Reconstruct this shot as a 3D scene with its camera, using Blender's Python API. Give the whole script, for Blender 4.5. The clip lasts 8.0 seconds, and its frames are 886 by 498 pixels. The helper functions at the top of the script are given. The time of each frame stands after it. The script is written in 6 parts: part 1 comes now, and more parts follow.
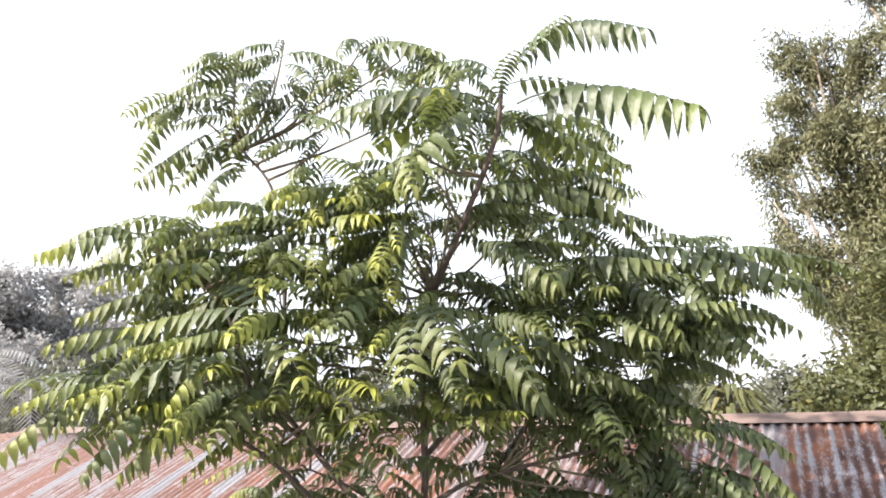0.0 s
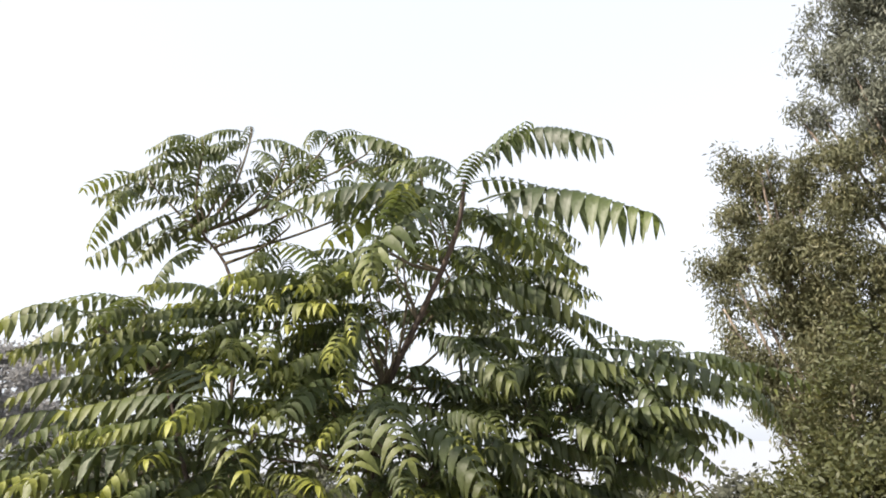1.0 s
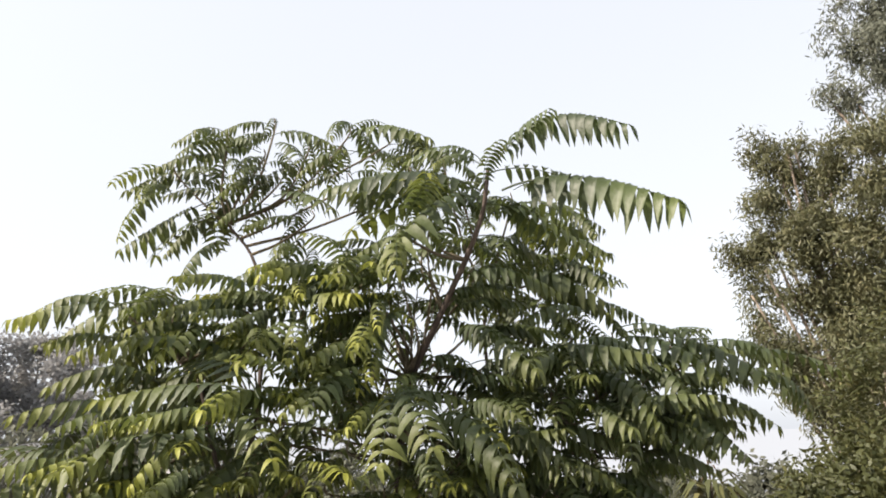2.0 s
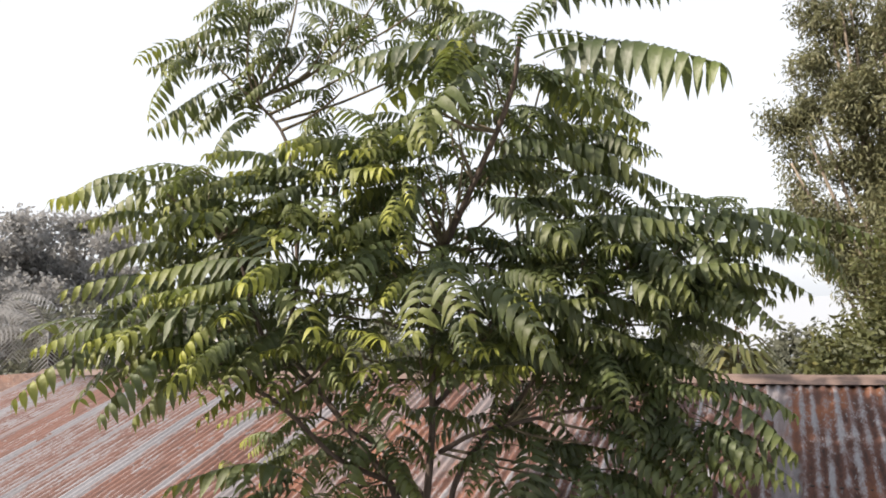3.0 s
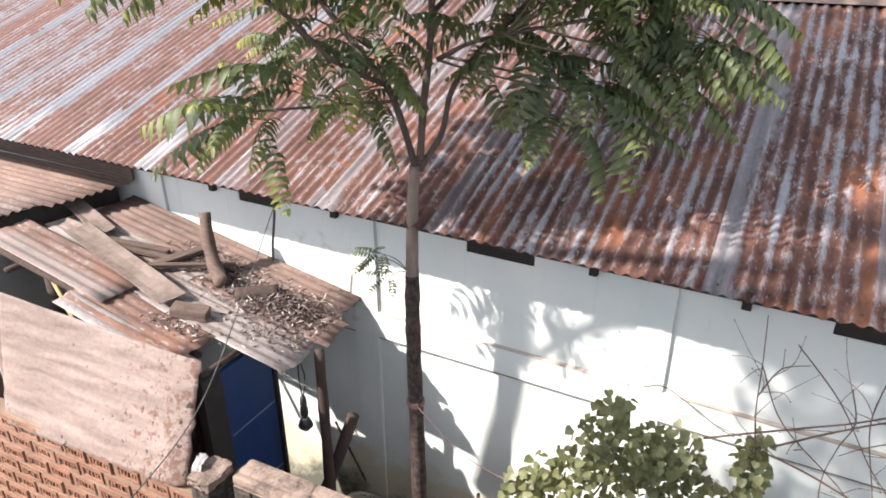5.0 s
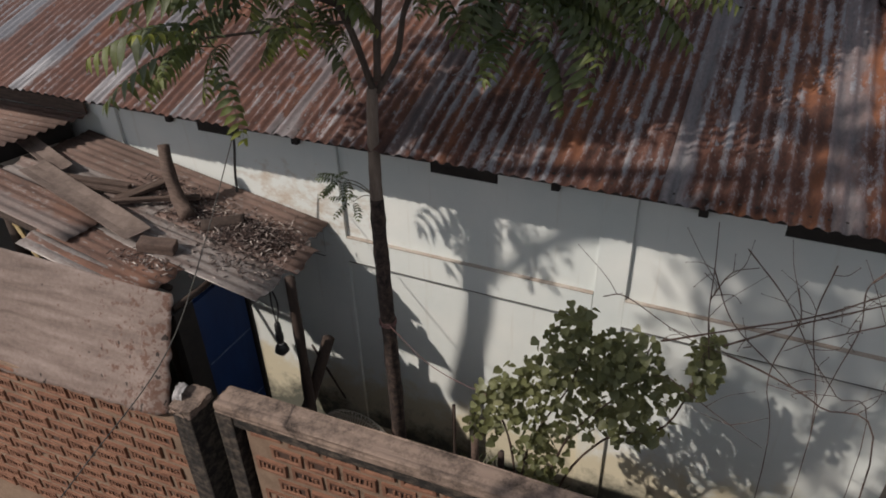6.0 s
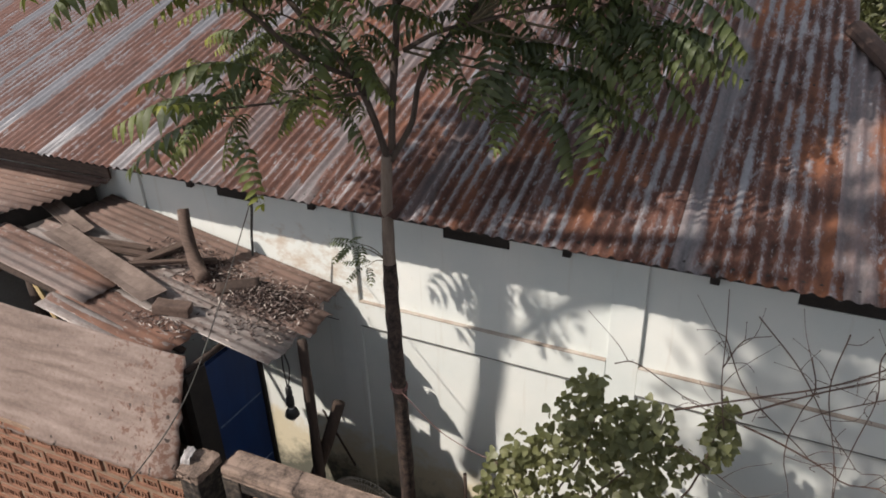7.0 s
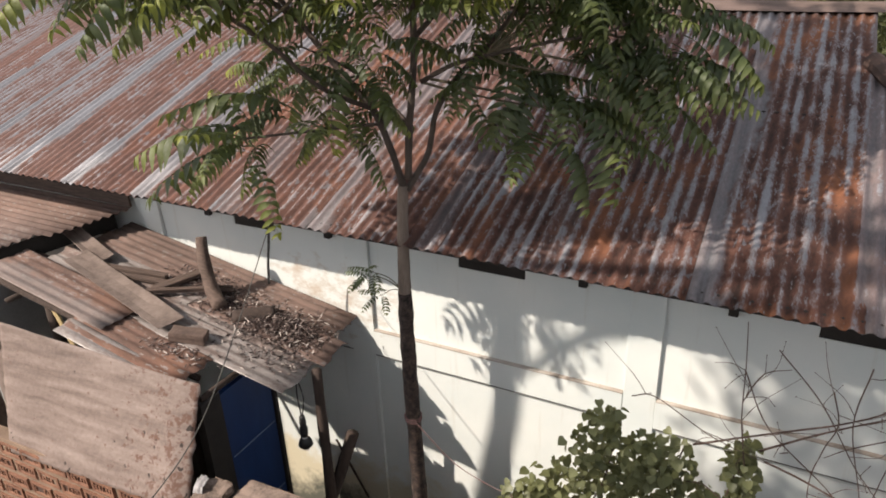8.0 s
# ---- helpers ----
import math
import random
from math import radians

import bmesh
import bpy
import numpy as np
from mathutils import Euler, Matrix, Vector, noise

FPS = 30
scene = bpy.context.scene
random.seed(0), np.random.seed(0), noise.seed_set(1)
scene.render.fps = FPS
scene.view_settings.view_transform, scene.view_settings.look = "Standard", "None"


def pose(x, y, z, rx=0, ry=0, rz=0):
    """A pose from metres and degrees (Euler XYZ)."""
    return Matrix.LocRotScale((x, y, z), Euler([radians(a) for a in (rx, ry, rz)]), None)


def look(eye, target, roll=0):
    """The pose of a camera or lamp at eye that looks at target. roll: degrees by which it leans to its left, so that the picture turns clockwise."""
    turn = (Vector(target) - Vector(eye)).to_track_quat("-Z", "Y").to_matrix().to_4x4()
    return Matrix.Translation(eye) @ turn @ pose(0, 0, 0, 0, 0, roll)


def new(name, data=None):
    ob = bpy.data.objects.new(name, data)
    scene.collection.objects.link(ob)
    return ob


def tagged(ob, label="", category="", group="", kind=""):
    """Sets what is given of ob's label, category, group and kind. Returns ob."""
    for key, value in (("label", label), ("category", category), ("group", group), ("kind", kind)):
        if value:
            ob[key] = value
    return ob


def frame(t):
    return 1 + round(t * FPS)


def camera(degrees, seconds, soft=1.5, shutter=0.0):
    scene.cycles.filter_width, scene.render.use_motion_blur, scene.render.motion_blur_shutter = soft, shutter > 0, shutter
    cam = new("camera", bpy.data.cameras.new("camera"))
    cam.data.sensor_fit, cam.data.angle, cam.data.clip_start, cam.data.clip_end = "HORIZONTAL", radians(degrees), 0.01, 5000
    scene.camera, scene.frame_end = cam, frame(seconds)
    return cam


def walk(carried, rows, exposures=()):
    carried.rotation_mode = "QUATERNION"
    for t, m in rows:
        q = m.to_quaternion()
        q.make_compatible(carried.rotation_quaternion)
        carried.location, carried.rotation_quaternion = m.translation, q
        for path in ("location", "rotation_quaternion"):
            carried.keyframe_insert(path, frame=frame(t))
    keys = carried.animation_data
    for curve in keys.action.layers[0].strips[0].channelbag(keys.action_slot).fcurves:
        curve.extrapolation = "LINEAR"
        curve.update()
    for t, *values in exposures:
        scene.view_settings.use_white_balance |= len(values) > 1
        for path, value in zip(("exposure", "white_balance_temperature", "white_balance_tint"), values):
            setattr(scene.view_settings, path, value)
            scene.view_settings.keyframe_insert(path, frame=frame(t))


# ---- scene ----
cam = camera(65.0, 8.0, soft=1.8)
PATH = [
    (0, (2.465, -3.675, 4.943), (1.593, -1.904, 5.262), -3.5),
    (0.5, (2.465, -3.678, 4.948), (1.737, -1.899, 5.501), -1.5),
    (1, (2.465, -3.679, 4.949), (1.737, -1.906, 5.52), -1.6),
    (2.3, (2.464, -3.682, 4.947), (1.648, -1.929, 5.458), -1.7),
    (2.5, (2.465, -3.68, 4.949), (1.634, -1.921, 5.412), -1.8),
    (3, (2.464, -3.681, 4.946), (1.55, -1.912, 5.136), -2.0),
    (3.5, (2.463, -3.679, 4.941), (1.529, -1.911, 4.966), -2.5),
    (4, (2.462, -3.679, 4.936), (1.504, -1.939, 4.702), -0.5),
    (4.5, (2.462, -3.676, 4.933), (1.496, -2.013, 4.383), -0.8),
    (5, (2.461, -3.673, 4.93), (1.623, -2.081, 4.058), -0.1),
    (5.2, (2.461, -3.671, 4.933), (1.659, -2.135, 3.933), -0.9),
    (6.3, (2.541, -3.679, 4.972), (1.827, -2.154, 3.894), -1.9),
    (6.5, (2.543, -3.691, 4.977), (1.807, -2.129, 3.969), -1.8),
    (7, (2.551, -3.692, 4.979), (1.753, -2.102, 4.064), -1.9),
    (7.5, (2.532, -3.695, 4.976), (1.732, -2.101, 4.071), -1.0),
    (8, (2.548, -3.691, 4.982), (1.697, -2.087, 4.143), -2.1),
]
EXPOSURES = [(0.0, 1.92, 6290, 10), (0.5, 1.67, 6460, 10), (1.0, 1.17, 6460, 10), (1.2, 1.07, 6490, 10), (2.3, 1.04, 6600, 10), (2.5, 1.04, 6610, 10), (3.0, 1.14, 6660, 10), (3.5, 1.68, 6640, 10), (4.0, 1.99, 6500, 10), (4.5, 2.07, 6100, 10), (5.0, 1.62, 6050, 10), (5.2, 1.18, 6080, 10), (6.3, -0.48, 6270, 10), (6.5, -0.53, 6290, 10), (7.0, 0.37, 6300, 10), (7.5, 0.82, 6420, 10), (8.0, 0.68, 6480, 10)]
walk(cam, [(t, look(eye, target, roll)) for t, eye, target, roll in PATH], EXPOSURES)

# ---- world and sun ----
SUN_TO = Vector((0.85, 1.0, -1.12)).normalized()
world = bpy.data.worlds.new("sky")
scene.world = world
world.use_nodes = True
wn = world.node_tree
sky = wn.nodes.new("ShaderNodeTexSky")
sky.sky_type = "NISHITA"
sky.sun_disc = False
sky.sun_elevation = math.asin(-SUN_TO.z)
sky.sun_rotation = math.atan2(-SUN_TO.x, -SUN_TO.y)
sky.air_density, sky.dust_density, sky.ozone_density = 1.0, 3.0, 1.0
haze = wn.nodes.new("ShaderNodeHueSaturation")
haze.inputs["Saturation"].default_value, haze.inputs["Value"].default_value = 0.34, 1.22
wn.links.new(sky.outputs[0], haze.inputs["Color"])
veil = wn.nodes.new("ShaderNodeMix")
veil.data_type = "RGBA"
veil.inputs[0].default_value = 0.78
veil.inputs[7].default_value = (3.18, 3.32, 3.60, 1)
wn.links.new(haze.outputs[0], veil.inputs[6])
wn.links.new(veil.outputs[2], wn.nodes["Background"].inputs[0])
wn.nodes["Background"].inputs[1].default_value = 0.142
sun = new("sun", bpy.data.lights.new("sun", "SUN"))
sun.data.energy, sun.data.angle, sun.data.color = 4.3, radians(0.7), (1.0, 0.89, 0.77)
sun.matrix_world = look(-SUN_TO * 60, (0, 0, 0))


# ---- materials ----
def mat(name):
    m = bpy.data.materials.new(name)
    m.use_nodes = True
    return m, m.node_tree, m.node_tree.nodes["Principled BSDF"]


def node(nt, kind, **values):
    n = nt.nodes.new(kind)
    for k, v in values.items():
        if k in n.inputs:
            n.inputs[k].default_value = v
    return n


def ramp(nt, fac, stops):
    n = nt.nodes.new("ShaderNodeValToRGB")
    cr = n.color_ramp
    while len(cr.elements) < len(stops):
        cr.elements.new(0.5)
    for e, (p, c) in zip(cr.elements, stops):
        e.position, e.color = p, (*c, 1) if len(c) == 3 else c
    nt.links.new(fac, n.inputs[0])
    return n.outputs[0]


def mix(nt, fac, a, b):
    n = nt.nodes.new("ShaderNodeMix")
    n.data_type = "RGBA"
    for s, v in ((0, fac), (6, a), (7, b)):
        if hasattr(v, "links"):
            nt.links.new(v, n.inputs[s])
        else:
            n.inputs[s].default_value = v if s == 0 else (*v, 1)
    return n.outputs[2]


def calc(nt, op, a, b=0.0, c=0.0):
    n = nt.nodes.new("ShaderNodeMath")
    n.operation = op
    for i, v in enumerate((a, b, c)):
        if hasattr(v, "links"):
            nt.links.new(v, n.inputs[i])
        else:
            n.inputs[i].default_value = v
    return n.outputs[0]


def coords(nt, scale=(1, 1, 1), shift=True):
    """Object coordinates, scaled, shifted by a random amount per object."""
    tc = nt.nodes.new("ShaderNodeTexCoord")
    mp = nt.nodes.new("ShaderNodeMapping")
    nt.links.new(tc.outputs["Object"], mp.inputs[0])
    mp.inputs["Scale"].default_value = scale
    if shift:
        oi = nt.nodes.new("ShaderNodeObjectInfo")
        cx = nt.nodes.new("ShaderNodeCombineXYZ")
        for i, k in enumerate((37.0, 61.0, 23.0)):
            nt.links.new(calc(nt, "MULTIPLY", oi.outputs["Random"], k), cx.inputs[i])
        nt.links.new(cx.outputs[0], mp.inputs["Location"])
    return mp.outputs[0]


def noise_tex(nt, vec, scale, detail=6.0, rough=0.6):
    n = node(nt, "ShaderNodeTexNoise", Scale=scale, Detail=detail, Roughness=rough)
    nt.links.new(vec, n.inputs["Vector"])
    return n.outputs["Fac"]


def bump(nt, bsdf, height, strength=0.3, dist=0.01):
    n = node(nt, "ShaderNodeBump", Strength=strength, Distance=dist)
    nt.links.new(height, n.inputs["Height"])
    nt.links.new(n.outputs[0], bsdf.inputs["Normal"])


def simple(name, dark, light, scale=8.0, rough=0.8, stretch=(1, 1, 1), bumps=0.25, metal=0.0, lo=0.3, hi=0.7, fine=60.0):
    m, nt, b = mat(name)
    v = coords(nt, stretch)
    n1 = noise_tex(nt, v, scale)
    n2 = noise_tex(nt, v, fine, 4.0, 0.7)
    f = calc(nt, "ADD", calc(nt, "MULTIPLY", n1, 0.65), calc(nt, "MULTIPLY", n2, 0.35))
    nt.links.new(ramp(nt, f, [(lo, dark), (hi, light)]), b.inputs["Base Color"])
    b.inputs["Roughness"].default_value = rough
    b.inputs["Metallic"].default_value = metal
    bump(nt, b, f, bumps)
    return m


def rusty_metal(name, rust_dark, rust, zinc, pale, orange, ribs=1.0):
    """Old galvanised corrugated iron. The object's colour: red = bare zinc, green = paleness, blue = strength of the bare strip along the sheet's lap."""
    m, nt, b = mat(name)
    oi = nt.nodes.new("ShaderNodeObjectInfo")
    sep = nt.nodes.new("ShaderNodeSeparateColor")
    nt.links.new(oi.outputs["Color"], sep.inputs[0])
    streak = noise_tex(nt, coords(nt, (15.0, 0.8, 1.0)), 1.0, 8.0, 0.62)
    patch = noise_tex(nt, coords(nt, (2.6, 1.2, 1.0)), 1.7, 8.0, 0.66)
    mottle = noise_tex(nt, coords(nt, (13.0, 5.5, 1.0)), 1.0, 6.0, 0.7)
    fine = noise_tex(nt, coords(nt, (3.0, 1.2, 1.0)), 24.0, 5.0, 0.75)
    fleck = noise_tex(nt, coords(nt, (44.0, 15.0, 1.0)), 1.0, 3.0, 0.6)
    tc = nt.nodes.new("ShaderNodeTexCoord")
    xyz = nt.nodes.new("ShaderNodeSeparateXYZ")
    nt.links.new(tc.outputs["Object"], xyz.inputs[0])
    # bare strip along the lapped edge, with an uneven border
    edge = calc(nt, "ADD", calc(nt, "DIVIDE", xyz.outputs[0], 0.19), calc(nt, "MULTIPLY", calc(nt, "SUBTRACT", patch, 0.5), 2.2))
    strip = nt.nodes.new("ShaderNodeMapRange")
    nt.links.new(edge, strip.inputs[0])
    strip.inputs[1].default_value, strip.inputs[2].default_value = 1.0, 0.72
    strip_f = calc(nt, "MULTIPLY", strip.outputs[0], sep.outputs[2])
    # rust in valleys, zinc on crests; rib shading is painted in with them
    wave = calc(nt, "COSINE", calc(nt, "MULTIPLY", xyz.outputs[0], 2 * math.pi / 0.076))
    z = calc(nt, "ADD", calc(nt, "MULTIPLY", streak, 0.40), calc(nt, "MULTIPLY", patch, 0.34))
    z = calc(nt, "ADD", z, calc(nt, "MULTIPLY", mottle, 0.38))
    z = calc(nt, "ADD", z, calc(nt, "MULTIPLY", calc(nt, "SUBTRACT", fine, 0.5), 0.30))
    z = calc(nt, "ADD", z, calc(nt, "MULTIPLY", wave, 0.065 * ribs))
    zt = calc(nt, "SUBTRACT", 0.83, calc(nt, "MULTIPLY", sep.outputs[0], 0.5))
    zm = nt.nodes.new("ShaderNodeMapRange")
    nt.links.new(calc(nt, "SUBTRACT", z, zt), zm.inputs[0])
    zm.inputs[1].default_value, zm.inputs[2].default_value = -0.02, 0.09
    chips = nt.nodes.new("ShaderNodeMapRange")
    nt.links.new(calc(nt, "ADD", fleck, calc(nt, "MULTIPLY", calc(nt, "SUBTRACT", patch, 0.5), 0.5)), chips.inputs[0])
    chips.inputs[1].default_value, chips.inputs[2].default_value, chips.inputs[4].default_value = 0.60, 0.67, 0.75
    zinc_f = calc(nt, "MAXIMUM", calc(nt, "MAXIMUM", zm.outputs[0], chips.outputs[0]), strip_f)
    tone = calc(nt, "ADD", calc(nt, "MULTIPLY", patch, 0.30), calc(nt, "ADD", calc(nt, "MULTIPLY", fine, 0.25), calc(nt, "MULTIPLY", mottle, 0.45)))
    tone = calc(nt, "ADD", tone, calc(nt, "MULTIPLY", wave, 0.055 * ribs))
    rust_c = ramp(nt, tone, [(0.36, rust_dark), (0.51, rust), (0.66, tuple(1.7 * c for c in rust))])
    bloom = noise_tex(nt, coords(nt, (1.5, 1.0, 1.0)), 1.25, 6.0, 0.62)
    hot = calc(nt, "MULTIPLY", ramp(nt, bloom, [(0.53, (0, 0, 0)), (0.66, (0.85, 0.85, 0.85))]), calc(nt, "SUBTRACT", 1.0, sep.outputs[1]))
    rust_c = mix(nt, hot, rust_c, orange)
    rust_c = mix(nt, calc(nt, "MULTIPLY", sep.outputs[1], calc(nt, "ADD", 0.25, calc(nt, "MULTIPLY", mottle, 0.75))), rust_c, pale)
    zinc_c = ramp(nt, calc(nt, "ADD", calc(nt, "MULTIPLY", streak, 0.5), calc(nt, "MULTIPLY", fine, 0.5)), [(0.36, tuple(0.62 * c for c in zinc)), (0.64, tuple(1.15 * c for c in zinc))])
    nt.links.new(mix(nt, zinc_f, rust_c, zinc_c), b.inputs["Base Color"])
    nt.links.new(calc(nt, "MULTIPLY", zinc_f, 0.25), b.inputs["Metallic"])
    nt.links.new(calc(nt, "SUBTRACT", 0.90, calc(nt, "MULTIPLY", zinc_f, 0.34)), b.inputs["Roughness"])
    bump(nt, b, fine, 0.25, 0.004)
    return m


def leaf_mat(name, dark, light, tip, rough=0.35, sheer=0.35, spec=0.5, young=None):
    m, nt, b = mat(name)
    gi = nt.nodes.new("ShaderNodeNewGeometry")
    oi = nt.nodes.new("ShaderNodeObjectInfo")
    spread = calc(nt, "ADD", calc(nt, "MULTIPLY", noise_tex(nt, gi.outputs["Position"], 3.2, 2.0, 0.5), 2.2), -0.6)
    f = calc(nt, "ADD", calc(nt, "MULTIPLY", gi.outputs["Random Per Island"], 0.28), calc(nt, "MULTIPLY", oi.outputs["Random"], 0.27))
    f = calc(nt, "ADD", f, calc(nt, "MULTIPLY", spread, 0.45))
    c = ramp(nt, f, [(0.15, dark), (0.62, light), (0.93, tip)])
    n = noise_tex(nt, coords(nt), 40.0, 3.0)
    c = mix(nt, calc(nt, "MULTIPLY", n, 0.35), c, dark)
    if young:
        uv = nt.nodes.new("ShaderNodeUVMap")
        sx = nt.nodes.new("ShaderNodeSeparateXYZ")
        nt.links.new(uv.outputs[0], sx.inputs[0])
        g = calc(nt, "MULTIPLY", calc(nt, "POWER", sx.outputs[0], 2.3), calc(nt, "MINIMUM", 1.0, calc(nt, "ADD", calc(nt, "MULTIPLY", oi.outputs["Random"], 1.0), 0.12)))
        c = mix(nt, g, c, young)
    nt.links.new(c, b.inputs["Base Color"])
    b.inputs["Roughness"].default_value = rough
    b.inputs["Specular IOR Level"].default_value = spec
    bump(nt, b, n, 0.35, 0.01)
    tr = nt.nodes.new("ShaderNodeBsdfTranslucent")
    bright = mix(nt, 0.5, c, tip)
    nt.links.new(bright, tr.inputs[0])
    ms = nt.nodes.new("ShaderNodeMixShader")
    ms.inputs[0].default_value = sheer
    nt.links.new(b.outputs[0], ms.inputs[1])
    nt.links.new(tr.outputs[0], ms.inputs[2])
    nt.links.new(ms.outputs[0], nt.nodes["Material Output"].inputs[0])
    return m


def litter_mat():
    """Dry leaves and pods: mostly dark brown, some bleached pale."""
    m, nt, b = mat("dead_leaf")
    gi = nt.nodes.new("ShaderNodeNewGeometry")
    c = ramp(nt, gi.outputs["Random Per Island"], [(0.0, (0.012, 0.008, 0.008)), (0.42, (0.045, 0.028, 0.025)), (0.66, (0.15, 0.10, 0.088)), (0.86, (0.38, 0.31, 0.28)), (1.0, (0.62, 0.55, 0.50))])
    n = noise_tex(nt, coords(nt), 160.0, 2.0)
    c = mix(nt, calc(nt, "MULTIPLY", n, 0.4), c, (0.05, 0.033, 0.028))
    nt.links.new(c, b.inputs["Base Color"])
    b.inputs["Roughness"].default_value = 0.8
    return m


def plaster_mat():
    """Pale mint lime wash, with brown run stains and algae near the ground."""
    m, nt, b = mat("mint_plaster")
    v = coords(nt, shift=False)
    n1 = noise_tex(nt, v, 1.3, 7.0)
    n2 = noise_tex(nt, v, 45.0, 4.0)
    c = ramp(nt, n1, [(0.3, (0.575, 0.612, 0.600)), (0.7, (0.695, 0.700, 0.670))])
    run = noise_tex(nt, coords(nt, (7.0, 1.0, 0.5), False), 1.6, 6.0)
    c = mix(nt, ramp(nt, run, [(0.60, (0, 0, 0)), (0.80, (0.45, 0.45, 0.45))]), c, (0.42, 0.36, 0.28))
    tc = nt.nodes.new("ShaderNodeTexCoord")
    xyz = nt.nodes.new("ShaderNodeSeparateXYZ")
    nt.links.new(tc.outputs["Object"], xyz.inputs[0])
    # rain-washed brown patch under the eave by the shed
    dx = calc(nt, "DIVIDE", calc(nt, "SUBTRACT", xyz.outputs[0], 1.15), 0.75)
    dz = calc(nt, "DIVIDE", calc(nt, "SUBTRACT", xyz.outputs[2], 2.50), 0.34)
    near = calc(nt, "SUBTRACT", 1.0, calc(nt, "ADD", calc(nt, "MULTIPLY", dx, dx), calc(nt, "MULTIPLY", dz, dz)))
    blot = noise_tex(nt, coords(nt, (1.0, 1.0, 1.6), False), 6.5, 8.0, 0.72)
    c = mix(nt, ramp(nt, calc(nt, "ADD", blot, calc(nt, "MULTIPLY", near, 0.15)), [(0.56, (0, 0, 0)), (0.76, (0.7, 0.7, 0.7))]), c, (0.40, 0.29, 0.20))
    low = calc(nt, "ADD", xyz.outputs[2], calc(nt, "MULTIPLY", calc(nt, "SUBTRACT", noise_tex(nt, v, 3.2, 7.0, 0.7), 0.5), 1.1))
    # cream tone low on the wall, fading upward along an uneven edge
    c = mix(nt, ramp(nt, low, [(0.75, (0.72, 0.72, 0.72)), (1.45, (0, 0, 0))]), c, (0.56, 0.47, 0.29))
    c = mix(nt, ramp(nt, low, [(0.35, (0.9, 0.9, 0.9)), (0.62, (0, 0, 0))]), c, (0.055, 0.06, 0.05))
    nt.links.new(c, b.inputs["Base Color"])
    b.inputs["Roughness"].default_value = 0.85
    bump(nt, b, calc(nt, "ADD", n2, calc(nt, "MULTIPLY", n1, 1.5)), 0.2, 0.006)
    return m


def pale_sheet_mat():
    """Dull pale zinc with a pinkish bloom, faint streaks along the ribs and rust eating in from the free end."""
    m, nt, b = mat("weathered_sheet")
    n1 = noise_tex(nt, coords(nt, (1.2, 3, 9), False), 1.6, 7.0, 0.6)
    n2 = noise_tex(nt, coords(nt, (1, 1, 1), False), 34.0, 5.0, 0.7)
    f = calc(nt, "ADD", calc(nt, "MULTIPLY", n1, 0.7), calc(nt, "MULTIPLY", n2, 0.3))
    c = ramp(nt, f, [(0.32, (0.094, 0.066, 0.055)), (0.48, (0.162, 0.119, 0.102)), (0.66, (0.242, 0.188, 0.166))])
    tc = nt.nodes.new("ShaderNodeTexCoord")
    xyz = nt.nodes.new("ShaderNodeSeparateXYZ")
    nt.links.new(tc.outputs["Object"], xyz.inputs[0])
    spots = noise_tex(nt, coords(nt, (1, 1, 1), False), 19.0, 6.0, 0.7)
    end = nt.nodes.new("ShaderNodeMapRange")
    nt.links.new(xyz.outputs[0], end.inputs[0])
    end.inputs[1].default_value, end.inputs[2].default_value = 0.10, 0.95
    end.inputs[3].default_value, end.inputs[4].default_value = 0.0, 0.17
    rust = ramp(nt, calc(nt, "ADD", spots, end.outputs[0]), [(0.625, (0, 0, 0)), (0.70, (0.85, 0.85, 0.85))])
    c = mix(nt, rust, c, (0.095, 0.042, 0.026))
    pits = noise_tex(nt, coords(nt, (1.0, 1.0, 0.7), False), 17.0, 3.0, 0.5)
    c = mix(nt, ramp(nt, calc(nt, "ADD", pits, calc(nt, "MULTIPLY", end.outputs[0], 0.6)), [(0.735, (0, 0, 0)), (0.755, (0.95, 0.95, 0.95))]), c, (0.020, 0.012, 0.009))
    nt.links.new(c, b.inputs["Base Color"])
    b.inputs["Roughness"].default_value = 0.8
    bump(nt, b, f, 0.25)
    return m


def bark_mat(name, dark, light, stretch=(14, 14, 2.2)):
    return simple(name, dark, light, 2.0, 0.9, stretch, 0.7, fine=9.0)


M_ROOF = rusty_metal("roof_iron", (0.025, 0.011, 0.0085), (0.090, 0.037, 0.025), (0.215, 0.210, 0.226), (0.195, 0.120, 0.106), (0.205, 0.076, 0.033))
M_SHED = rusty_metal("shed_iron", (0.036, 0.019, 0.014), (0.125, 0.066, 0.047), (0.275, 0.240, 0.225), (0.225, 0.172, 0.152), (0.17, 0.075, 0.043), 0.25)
M_CAP = simple("ridge_cap_iron", (0.055, 0.036, 0.030), (0.165, 0.115, 0.098), 3.0, 0.75, (1, 6, 6))
M_HIP = simple("hip_cap_iron", (0.030, 0.017, 0.013), (0.085, 0.046, 0.034), 4.0, 0.8, (1, 1, 1))
M_WALL = plaster_mat()
M_SEAM = simple("stained_mortar", (0.25, 0.19, 0.145), (0.54, 0.50, 0.45), 5.0, 0.9)
M_GROOVE = simple("dark_groove", (0.07, 0.065, 0.06), (0.20, 0.20, 0.19), 5.0, 0.95)
M_SHEET = pale_sheet_mat()
# dark timber, also used for painted shade in vents, slots and gaps
M_DARK = simple("timber_and_shade_black", (0.012, 0.010, 0.009), (0.035, 0.028, 0.024), 8.0, 0.9)
